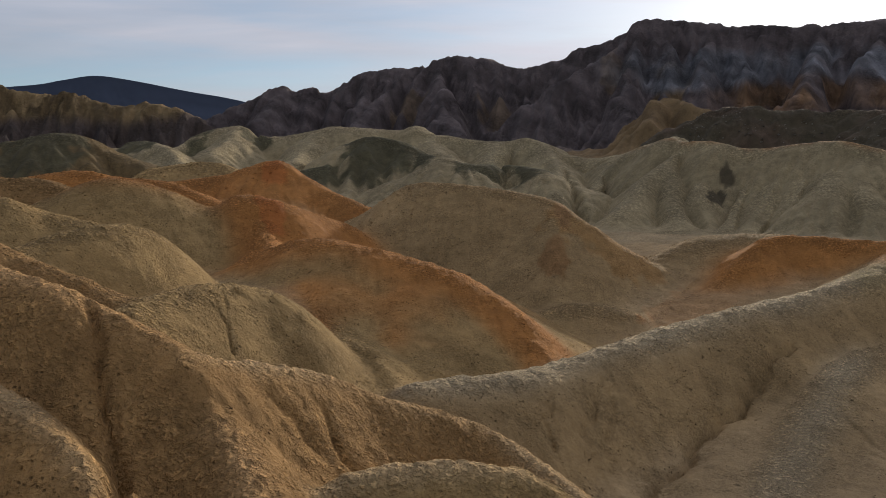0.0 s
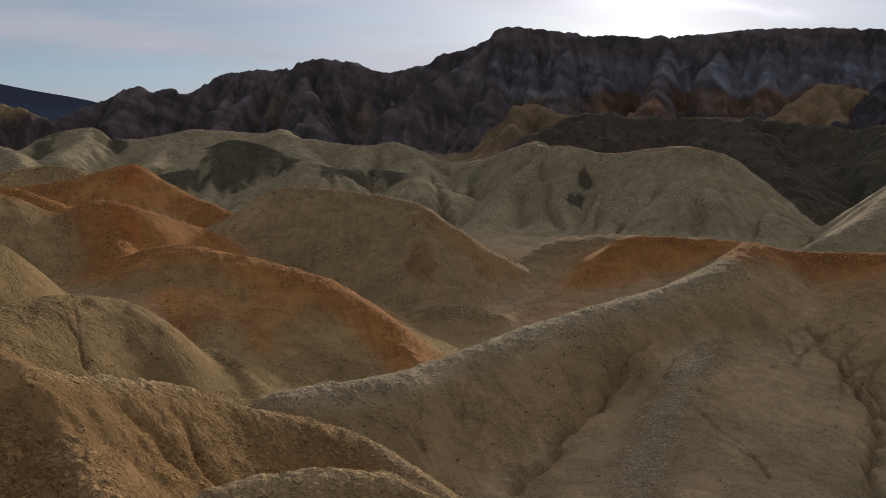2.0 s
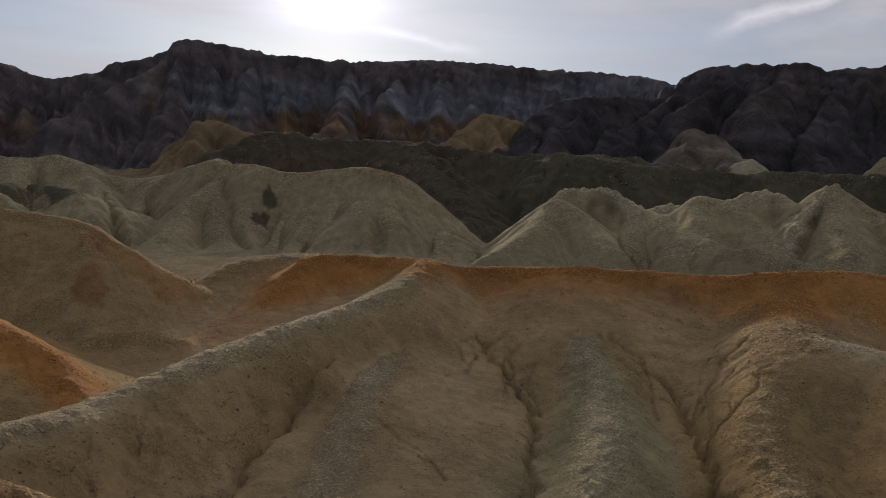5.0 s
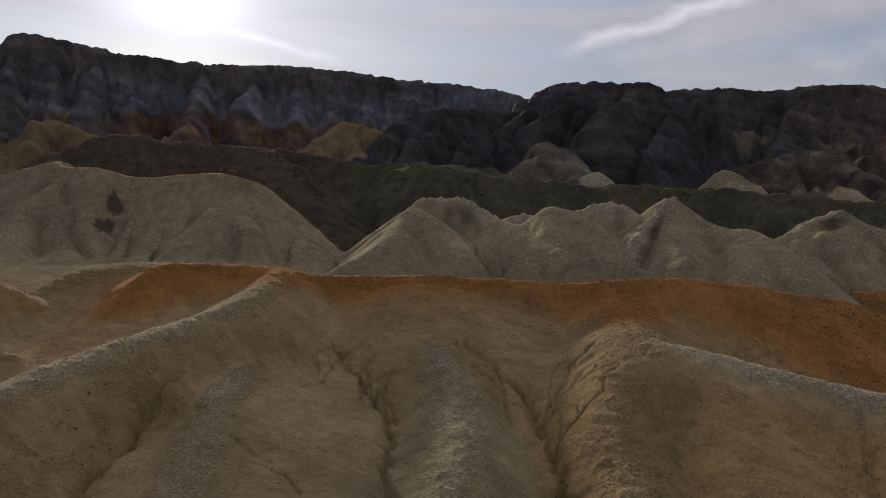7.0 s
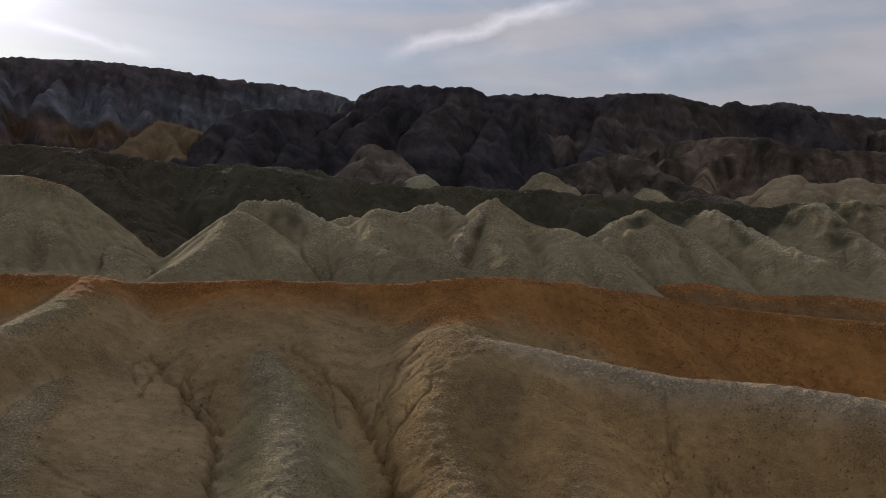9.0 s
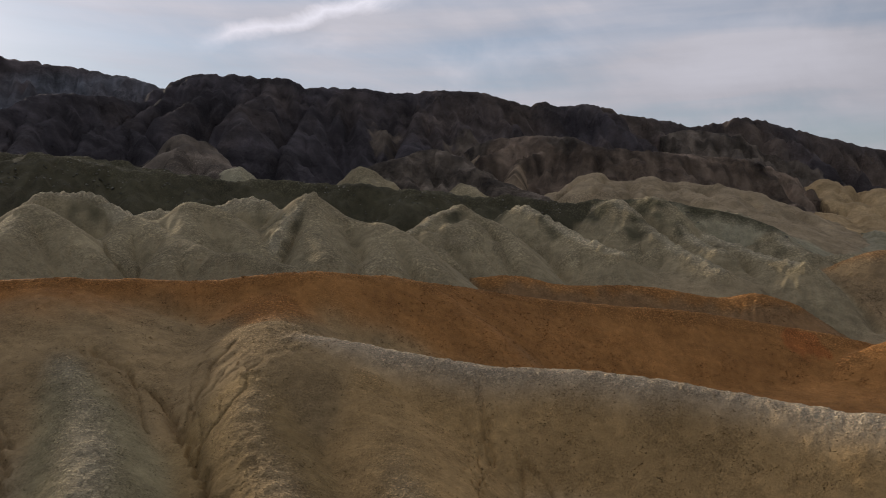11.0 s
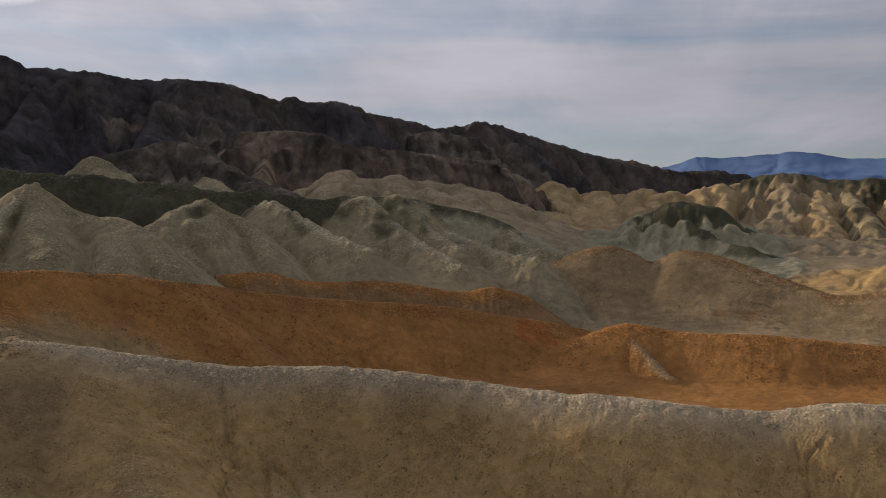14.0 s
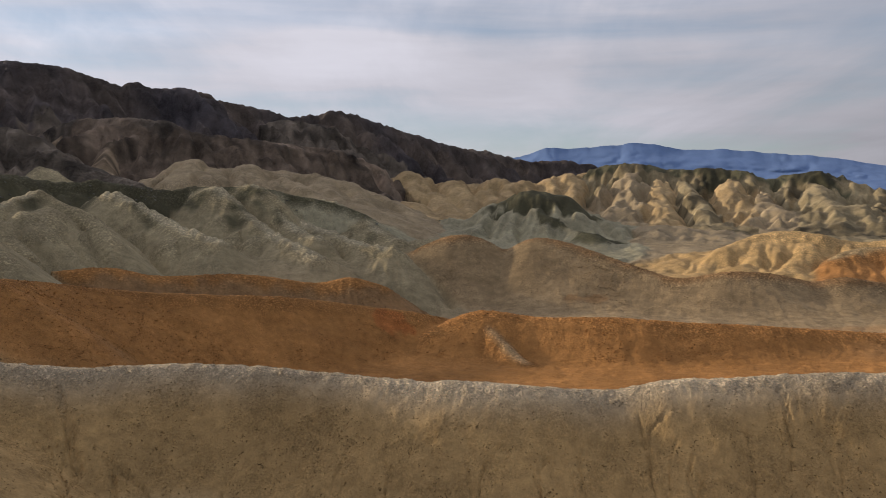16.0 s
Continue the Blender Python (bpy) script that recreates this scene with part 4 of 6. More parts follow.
ridge([(207.3, 312.7, 75.5), (201.1, 292.8, 64.7), (194.4, 279.1, 57.7)], slope=(0.9, 0.9), r=2.6, soil="yellow", rill=(1.8, 6))
ridge([(207.3, 312.7, 75.5), (214.5, 304.2, 73.1), (212, 285, 64.4)], slope=(0.9, 0.9), r=2.6, soil="yellow", rill=(1.8, 6))
hill("foothill", "small yellow clay hill below grey cliffs", "hill")
ridge([(97.2, 367.4, 71.8), (90.8, 354.6, 65.1), (85, 341.6, 59.4)], slope=(0.9, 0.9), r=2.6, soil="yellow", rill=(1.8, 6))
ridge([(97.2, 367.4, 71.8), (104.9, 359.1, 69), (109.7, 340.8, 62.5)], slope=(0.9, 0.9), r=2.6, soil="yellow", rill=(1.8, 6))
hill("mountain", "craggy olive and tan hills below a dark mountain", "mountain")
ridge([(-283.9, 387, 79.5), (-256.4, 405.8, 84.7), (-235.9, 418.1, 87.7), (-225, 424, 84.9), (-211.5, 425.3, 80.8), (-195.2, 427.5, 80.5), (-181.1, 428.3, 78.6), (-166.9, 428.7, 74.1), (-149.7, 429.7, 76.2), (-135.1, 429.2, 72.2), (-123.1, 427.6, 67.7)], slope=(0.56, 0.56), r=1.5, soil="olivegold", rill=(10, 18))
stain(-19.1, 209, 6.8, 10, "olive")
stain(-11.3, 210.6, 4.3, 9, "olive")
stain(-19.7, 200.3, 5.5, 9, "olive")
stain(-13.1, 204.3, 4.2, 7, "olive")
stain(-26.8, 197.3, 3.4, 6, "olive")
stain(6.9, 181.7, 5.6, 6, "olive")
stain(18.5, 179.8, 3.7, 6, "olive")
stain(54.4, 164.8, 1.8, 2.5, "debris")
stain(58.3, 169.1, 1.6, 2.5, "debris")
stain(-79.3, 212.2, 7, 9, "olive")
stain(-71.8, 240.2, 5.1, 8, "olive")
stain(-55.9, 246.3, 4.3, 6, "olive")
stain(-81.1, 164.6, 8.2, 12, "olive")
stain(-19.5, 95.2, 1.8, 4, "redorange")
stain(-27.2, 135.5, 1.9, 4, "redorange")
stain(121.5, 440.2, 9.4, 14, "yellow")
stain(95.3, 466.8, 8.2, 20, "brownrock")
stain(31.4, 464.4, 11.1, 14, "brownrock")
stain(-19.5, 475.4, 9.8, 12, "brownrock")
stain(362, 156.1, 12.1, 14, "greyrock")
stain(342.5, 191.8, 8.1, 16, "greyrock")
stain(372.5, 115.2, 10.7, 10, "greyrock")
stain(489.9, 81.5, 10.2, 16, "greyrock")
stain(160.1, 3.6, 3.8, 3, "redorange")
stain(190.1, -39.7, 4, 1.5, "brown")
stain(20.5, 103.0, 6.5, 5.0, "ochretan")
stain(13.4, 97.1, 1.6, 2.5, "brown")
stain(15.5, 104.9, 1.0, 2.5, "brown")
stain(27.2, 89.0, 4.8, 8, "orange")
gully([(-17.5, 41.1), (-16.2, 39.2), (-15.2, 37.5), (-14.2, 35.6), (-12.6, 31.1)], 1.6, 1.3)
gully([(-6.8, 44), (-5.8, 42.8), (-4.8, 42.2)], 0.9, 0.5)
gully([(-9.2, 42.4), (-7.7, 42), (-6.5, 41.5)], 0.6, 0.35)
gully([(31.9, 74.8), (28, 71.4), (25.6, 68.8), (21.8, 65), (18.3, 60.8), (14.2, 55.3)], 1.6, 1.2)
gully([(8.4, 60.1), (7.5, 57.8), (7.9, 56.3)], 0.8, 0.4)
gully([(13.4, 65.1), (13, 61.9), (12, 58.9)], 0.7, 0.35)
gully([(52.5, 80.5), (50.6, 71.2), (49, 65.8), (47.2, 61.6), (41, 54), (36.3, 49)], 1.5, 1.2)
gully([(13.1, 65.1), (11.6, 61.9), (10.2, 58.4)], 0.8, 0.4)
gully([(64, 70.6), (63.7, 64.6), (61.9, 57.7), (57.9, 52.1), (55.5, 48.9), (52.6, 44.9), (50.8, 42.5)], 1.5, 1.3)
gully([(74, 59.7), (68.9, 58.6), (63.7, 56), (58.9, 53.1)], 0.8, 0.5)
gully([(80.6, 33.5), (78.3, 31.6), (75, 29.2)], 0.5, 0.45)
gully([(77, 27.2), (72.1, 25)], 0.4, 0.4)
gully([(79.7, 33.2), (77.4, 31.3), (74.8, 29.4)], 0.4, 0.4)
gully([(75.6, 26.5), (68.7, 23.6)], 0.35, 0.4)
gully([(80, 33.6), (78.2, 32.1), (75.9, 30.1)], 0.6, 0.2)
gully([(65.5, -34.6), (63.4, -32.7), (60.2, -32)], 0.9, 0.25)
gully([(30.2, 204.9), (27.9, 173.3), (26.7, 152.5)], 2.5, 2)
gully([(18.4, 233.7), (13.2, 182.8), (14.8, 179.9)], 3, 2)
crack_tree(-13.3, 51.8, -17, 4.0, 1, 0.17)
crack_tree(45.9, 71.9, 27, 8.0, 2)
crack_tree(47.5, 67.2, 39, 8.0, 3)
crack_tree(49.0, 63.7, 32, 8.0, 4)
crack_tree(57.5, 56.3, 31, 10.3, 5)
crack_tree(57.4, 52.1, 41, 13.1, 6)
crack_tree(56.0, 49.1, 62, 10.3, 7)
crack_tree(55.9, 49.3, 80, 9.3, 8)
crack_tree(32.3, 53.3, 13, 6.2, 9)
crack_tree(65.5, 26.5, 58, 4.1, 10)
crack_tree(68.9, 27.5, 62, 6.0, 11)
crack_tree(63.6, 21.9, 66, 4.0, 12)
crack_tree(66.5, 26.4, 60, 7.0, 13)
crack_tree(47.2, 74.5, 31, 5.0, 14)
crack_tree(49.5, 69.3, 35, 6.0, 15)
for i in range(26):      # short drying cracks down the long pale face
    dice = random.Random(600 + i)
    a, back = radians(72 + 46 * (i + dice.random()) / 26), dice.uniform(9, 18)
    rad = 83 / max(math.sin(a), 0.9) - back
    crack_tree(rad * math.sin(a), rad * math.cos(a), math.degrees(a) + dice.uniform(-12, 12), dice.uniform(2.5, 5.5), 700 + i, dice.uniform(0.2, 0.3))
FAR_RANGE = [(4282, -411, 254), (4268, -541, 298), (4252, -655, 335), (4230, -783, 331), (4190, -977, 343), (4156, -1112, 352), (4102, -1297, 326), (4023, -1524, 315), (3946, -1715, 286), (3894, -1829, 275), (3808, -2002, 249), (3732, -2141, 225), (3520, -2473, 195), (3227, -2845, 160)]
FAR_PEAK = [(-938.5, 1170.1, 163.9), (-860.5, 1228.6, 174), (-770.5, 1287, 186.2), (-667.5, 1343.3, 201.3), (-622.4, 1364.8, 213.2), (-575.4, 1385.3, 222.5), (-518.3, 1407.6, 216.3), (-440.9, 1433.7, 202.6), (-359.4, 1456.3, 188.8), (-264.6, 1476.5, 165.3), (-166.2, 1490.8, 146.7)]
FAR_RANGE_BEHIND = [(6066, -2342, 311), (5917, -2697, 345), (5829, -2881, 377), (5755, -3026, 362), (5640, -3235, 379), (5410, -3607, 381), (5055, -4089, 339)]

# ---- the sheet: rings round the site, finest where the hills stand ----
DETAIL = 1.0
az = np.concatenate([np.arange(-36, 126, 0.1 / DETAIL), np.linspace(126, 324, 60)[:-1]])
rings = np.concatenate([np.linspace(0.05, 28, 12), np.exp(np.arange(math.log(30), math.log(260), 0.0036 / DETAIL)),
                        np.exp(np.arange(math.log(260), math.log(700), 0.0058 / DETAIL)), np.geomspace(705, 4900, 36)])
NR, NA = len(rings), len(az)
RR, AA = np.meshgrid(rings, np.radians(az), indexing="ij")
X, Y = (RR * np.sin(AA)).ravel(), (RR * np.cos(AA)).ravel()
RADIUS, AZ = RR.ravel(), np.degrees(AA).ravel()
AZ = np.where(AZ > 225, AZ - 360, AZ)


def floor_height(rad, a):
    left = np.interp(rad, (0, 40, 55, 70, 80, 90, 98, 110, 160, 300, 480, 700, 1500), (4, 6, 9.5, 11.5, 13.5, 16, 17.8, 19.7, 23, 38, 58, 70, 60))
    right = np.interp(rad, (0, 60, 110, 150, 172, 200, 250, 300, 450, 700, 1500), (4, 2, 0, 2, 4.5, 7.5, 11, 16, 26, 40, 45))
    # the valleys between the western mounds lie high
    high = np.interp(rad, (0, 45, 52, 60, 75, 90, 110, 130, 160, 200, 300), (4, 8, 15, 19.5, 20.8, 21.8, 25, 27.5, 29, 31.5, 38))
    left = left + (high - left) * (1 - step(-11, -3, a))
    edge = np.interp(rad, (172, 195), (73, 83))
    w = step(edge, edge + 13, a) * (1 - step(170, 220, a))
    mid = np.interp(rad, (0, 60, 110, 150, 164, 176, 186, 200, 220, 300, 480, 700, 1500), (4, 4, 4, 5, 9, 12.0, 14.0, 16.3, 20.5, 32, 50, 60, 60))
    low = left + (mid - left) * step(25, 58, a)
    return low + (right - low) * w


FLOOR = floor_height(RADIUS, AZ) + 0.5 * fbm(X / 30, Y / 30, 5) * np.minimum(RADIUS / 100, 1) + step(140, 170, RADIUS) * (1 - 0.65 * step(58, 70, AZ)) * (0.9 * np.abs(fbm(X / 14, Y / 14, 6, 3)) - 0.3)
H, OWN = np.full(X.size, -1e9), np.zeros(X.size, np.int32)
ALONG, SIDEWAYS, DOWN = np.zeros(X.size), np.zeros(X.size), np.zeros(X.size)
DEEP = np.full(X.size, 50.0)       # height below the crest, for the capping layers
WHICH = np.full(X.size, -1, np.int32)
WARPX, WARPY = fbm(X / 9, Y / 9, 31, 3), fbm(X / 9, Y / 9, 57, 3)


def smooth_line(pts, n=4):
    p = np.array(pts, float)
    q = np.vstack([2 * p[0] - p[1], p, 2 * p[-1] - p[-2]])
    out = []
    for i in range(1, len(q) - 2):
        for u in np.arange(n) / n:
            a, b, c, d = q[i - 1:i + 3]
            out.append(0.5 * (2 * b + (c - a) * u + (2 * a - 5 * b + 4 * c - d) * u * u + (3 * b - a - 3 * c + d) * u**3))
    return np.array(out + [p[-1]])


for number, (own, crest, slope, rnd, soil, cap, capd, crown, crownd, rill) in enumerate(RIDGES):
    line = smooth_line(crest)
    reach = (line[:, 2].max() - min(line[:, 2].min() - 25, 5)) / min(slope)
    reach = min(reach, 60 + 0.55 * np.hypot(*line[0, :2]))
    lo, hi = line[:, :2].min(0) - reach, line[:, :2].max(0) + reach
    idx = np.nonzero((X > lo[0]) & (X < hi[0]) & (Y > lo[1]) & (Y < hi[1]))[0]
    far = np.hypot(*line[:, :2].mean(0))
    wob = min(far / 100, 3.0)
    bend = 0.4 if far < 150 else 0.15 if rill[0] < 0.7 else 0.45 if cap == "palewhite" else 0.3 if rill[0] < 1.7 else 0.75
    px, py = X[idx] + bend * wob * WARPX[idx], Y[idx] + bend * wob * WARPY[idx]
    best = np.full(idx.size, -1e9)
    bd, bs, bz, bc = (np.zeros(idx.size) for _ in range(4))
    run = 0.0
    for a, b in zip(line[:-1], line[1:]):
        e = b[:2] - a[:2]
        ln = max(np.hypot(*e), 1e-6)
        across = (e[0] * (py - a[1]) - e[1] * (px - a[0])) / ln
        fall, lean = (b[2] - a[2]) / ln, np.where(across > 0, slope[0], slope[1])
        root = np.sqrt(np.maximum(lean**2 - fall**2, 0.04))
        # the water's way leads straight down the flank, not square to a sloping crest
        u = ((px - a[0]) * e[0] + (py - a[1]) * e[1]) / ln**2 + fall * np.sqrt(across**2 + rnd**2) / root / ln
        u = np.clip(u, 0, 1)
        dx, dy = px - a[0] - u * e[0], py - a[1] - u * e[1]
        d = np.sqrt(dx * dx + dy * dy) + 1e-6
        side = (e[0] * dy - e[1] * dx) / ln / d           # +1: left of the line's way
        sl = slope[1] + (slope[0] - slope[1]) * (side + 1) / 2
        zc = a[2] + u * (b[2] - a[2])
        h = zc - sl * (np.sqrt(d * d + rnd * rnd) - rnd) - rnd * (lean - root)
        m = h > best
        best[m], bd[m], bz[m] = h[m], d[m], zc[m]
        bs[m] = (run + u * ln)[m]
        bc[m] = ((dx * e[0] + dy * e[1]) / ln)[m]
        run += ln
    # rills and gullies run straight down from the crest
    depth, gap = rill[0] * (0.55 if far < 140 else 0.5), rill[1]
    s = bs + bc * 0.6 + 0.25 * gap * WARPX[idx]
    v = vnoise(s / gap, bd / (gap * 5) + 3 * number, 100 + number) + 0.35 * vnoise(s / gap * 2.7, bd / (gap * 2.2), 300 + number)
    v2 = vnoise(s / gap * 3.3, bd / (gap * 2.5), 700 + number) + 0.4 * vnoise(s / gap * 8, bd / gap, 900 + number)
    cut2 = 1 - np.minimum(np.abs(v2) * 2.2, 1)
    grow = 1 - np.exp(-bd / (gap * 0.55 + rnd))
    cut = 1 - np.minimum(np.abs(v) * (1.7 if far < 140 else 1.05), 1)
    h = best - depth * grow * (cut**(1.0 if gap > 7.5 else 1.6) + 0.32 * cut2**1.5) - 0.3 * depth * grow * vnoise(s / gap * 0.45, bd / (gap * 6), 500 + number)
    w = h > H[idx]
    k = idx[w]
    H[k], OWN[k], DEEP[k], WHICH[k], ALONG[k] = h[w], own, (bz - best)[w], number, bs[w] / run
    SIDEWAYS[k], DOWN[k] = s[w] + 37 * number, bd[w]

# ground between the hills, with soft feet
kk = np.interp(RADIUS, (0, 60, 110, 150, 178, 200, 300, 500), (0.8, 0.9, 1.3, 1.6, 2.0, 5, 6, 9))
mix = np.clip(0.5 + 0.5 * (H - FLOOR) / kk, 0, 1)
Z = FLOOR * (1 - mix) + H * mix + kk * mix * (1 - mix)
OWN = np.where(mix > 0.5, OWN, 0)
def spread(v, reach_r, reach_a):
    """Mean over a window of the sheet, of the given number of rings and of columns."""
    v = v.reshape(NR, NA, -1)
    for axis, n in ((0, reach_r), (1, reach_a)):
        pad = [(0, 0)] * 3
        pad[axis] = (n + 1, n)
        c = np.cumsum(np.pad(v, pad, mode="edge"), axis=axis)
        v = (c[2 * n + 1:] - c[:-2 * n - 1] if axis == 0 else c[:, 2 * n + 1:] - c[:, :-2 * n - 1]) / (2 * n + 1)
    return v


# clay creeps: tops and creases are rounded
round_z = spread(spread(Z, 2, 5), 2, 5).ravel()
Z += (round_z - Z) * (1 - step(120, 145, RADIUS))
round_z = spread(spread(Z, 1, 3), 1, 3).ravel()
Z += 0.6 * (round_z - Z) * step(120, 145, RADIUS) * (1 - step(250, 300, RADIUS))
near = np.minimum(RADIUS / 90, 3)
FIRM = np.array([0.5] + [0.12 if one[9][0] < 0.25 else 0.3 if one[9][0] < 0.7 else 1.0 for one in RIDGES])[WHICH + 1]
Z += 0.30 * near * FIRM * fbm(X / 7, Y / 7, 11, 3) * np.clip(DEEP / 1.5, 0.25, 1)
for number, (way, width, depth) in enumerate(GULLIES):
    p = np.array(way)
    p = smooth_line(np.c_[p, np.zeros(len(p))], 5)[:, :2]
    wide = np.linspace(0.55, 1.0, len(p)) * width
    lo, hi = p.min(0) - 3 * width, p.max(0) + 3 * width
    k = np.nonzero((X > lo[0]) & (X < hi[0]) & (Y > lo[1]) & (Y < hi[1]))[0]
    qx, qy = X[k] + 0.35 * width * fbm(X[k] / (1.5 * width), Y[k] / (1.5 * width), 801), Y[k] + 0.35 * width * fbm(X[k] / (1.5 * width), Y[k] / (1.5 * width), 811)
    got = np.zeros(k.size)
    for i in range(len(p) - 1):
        e = p[i + 1] - p[i]
        u = np.clip(((qx - p[i, 0]) * e[0] + (qy - p[i, 1]) * e[1]) / (e @ e + 1e-9), 0, 1)
        d = np.hypot(qx - p[i, 0] - u * e[0], qy - p[i, 1] - u * e[1])
        w = wide[i] + u * (wide[i + 1] - wide[i])
        got = np.maximum(got, (0.55 * np.clip(1 - d / (1.5 * w), 0, 1)**1.5 + 0.65 * np.clip(1 - d / (0.42 * w), 0, 1)) * w / width)
    Z[k] -= depth * got
# crags on the mountains
crag = step(300, 430, RADIUS) * (1 - step(900, 1500, RADIUS))
Z += crag * np.clip(DEEP / 9, 0.10, 1) * (1.5 * fbm(X / 26, Y / 26, 71, 3) - 2.5 * np.abs(fbm(X / 45, Y / 45, 77, 3)) + 1)
Z += crag * np.clip(DEEP / 3, 0.5, 1) * (2.4 * np.abs(fbm(X / 8, Y / 8, 79, 3)) - 0.9)


# rain: water runs down the steepest way, gathers and cuts branching gullies
rng = np.random.default_rng(7)
NS, R0 = int((az < 126).sum()), 12
rr = rings[R0:]
step_r = np.gradient(rr)[:, None]
step_a = rr[:, None] * math.radians(az[1] - az[0])
AREA = np.broadcast_to(step_r * step_a, (rr.size, NS)).ravel()
POWER = np.interp(rr, (30, 130, 150, 180, 260, 300, 430, 690, 720), (0.16, 0.20, 0.34, 0.45, 0.55, 0.8, 1.7, 1.7, 0.0))[:, None]
START = np.interp(rr, (30, 130, 200, 400), (0.5, 0.8, 2.0, 12.0))[:, None]
SIDES = [(i, j) for i in (-1, 0, 1) for j in (-1, 0, 1) if i or j]
SPAN = [np.sqrt((i * step_r)**2 + (j * step_a)**2) for i, j in SIDES]


def shifted(z, i, j):
    p = np.pad(z, 1, mode="edge")
    return p[1 + i:1 + i + z.shape[0], 1 + j:1 + j + z.shape[1]]


def drain(z, turns):
    """Area that drains through each cell."""
    best, to = np.zeros(z.shape), np.arange(z.size).reshape(z.shape)
    own = to.copy()
    for (i, j), span in zip(SIDES, SPAN):
        drop = (z - shifted(z, i, j)) / span * rng.uniform(0.75, 1.25, z.shape)
        m = drop > best
        best[m], to[m] = drop[m], shifted(own, i, j)[m]
    to, runs = to.ravel(), (best > 0).ravel()
    total, now = AREA.copy(), AREA
    for turn in range(turns):
        now = np.bincount(to, weights=now * runs, minlength=z.size)
        total += now
    return total.reshape(z.shape), best


land = Z.reshape(NR, NA)[R0:, :NS].copy()
BITE = np.array([0.25] + [min(max(one[9][0] / 1.4, 0.06), 1.25) if math.hypot(*one[1][0][:2]) < 140 or one[9][0] < 0.3 else 0.8 if math.hypot(*one[1][0][:2]) < 300 else 1.0 for one in RIDGES])[WHICH + 1]      # firm and soft beds
BITE = np.where(OWN > 0, BITE, 0.12).reshape(NR, NA)[R0:, :NS]
for again in range(12):
    BITE = (BITE * 2 + shifted(BITE, 1, 0) + shifted(BITE, -1, 0) + shifted(BITE, 0, 1) + shifted(BITE, 0, -1)) / 6
keep = BITE * np.clip(DEEP.reshape(NR, NA)[R0:, :NS] / np.clip(rr / 60, 1, 6)[:, None], 0.0, 1.0)
for turn, share in enumerate((0.35, 0.35, 0.3)):
    soft = land
    for again in range(2 if turn < 2 else 1):
        soft = (soft * 2 + shifted(soft, 1, 0) + shifted(soft, -1, 0) + shifted(soft, 0, 1) + shifted(soft, 0, -1)) / 6
    area, fall = drain(soft, 110)
    cut = share * POWER * np.log1p((area / START)**1.3) * np.clip(fall / 0.35, 0, 1.2)
    cut = np.minimum(cut, 0.05 * rr[:, None] * share)
    for again in range(5):
        for (i, j), span in zip(SIDES, SPAN):
            cut = np.maximum(cut, shifted(cut, i, j) - 1.1 * share * span)
    cut = (cut * 2 + shifted(cut, 1, 0) + shifted(cut, -1, 0) + shifted(cut, 0, 1) + shifted(cut, 0, -1)) / 6
    land -= cut * keep
FLOW = np.zeros(NR * NA).reshape(NR, NA)
FLOW[R0:, :NS] = np.sqrt(area) / np.sqrt(START)
FLOW = FLOW.ravel()
whole = Z.reshape(NR, NA).copy()
whole[R0:, :NS] = land
Z = whole.ravel()
Z += 0.07 * fbm(X / 1.3, Y / 1.3, 21, 3)
# swollen popcorn crust along the near crests
k = np.nonzero((RADIUS < 115) & (DEEP < 3) & (mix > 0.5))[0]
Z[k] += (1 - DEEP[k] / 3) * 0.13 * (np.abs(fbm(X[k] / 1.1, Y[k] / 1.1, 89, 3)) - 0.4)
k = np.nonzero((RADIUS < 62) & (RADIUS > 30))[0]
Z[k] += 0.10 * (np.abs(fbm(X[k] / 0.55, Y[k] / 0.55, 90, 2)) - 0.4) * (1 - step(45, 62, RADIUS[k]))
# broken ground on the debris slopes
for number, one in enumerate(RIDGES):
    if one[4] == "debris":
        k = np.nonzero(WHICH == number)[0]
        Z[k] += 1.0 * np.abs(fbm(X[k] / 7, Y[k] / 7, 87, 4)) - 0.5
# chalky tops weather to jagged teeth
for number, one in enumerate(RIDGES):
    if one[5] == "palewhite":
        k = np.nonzero(WHICH == number)[0]
        Z[k] += np.clip(1 - DEEP[k] / 3.5, 0, 1) * (0.9 * np.abs(fbm(X[k] / 2.6, Y[k] / 2.6, 83, 3)) - 0.4)

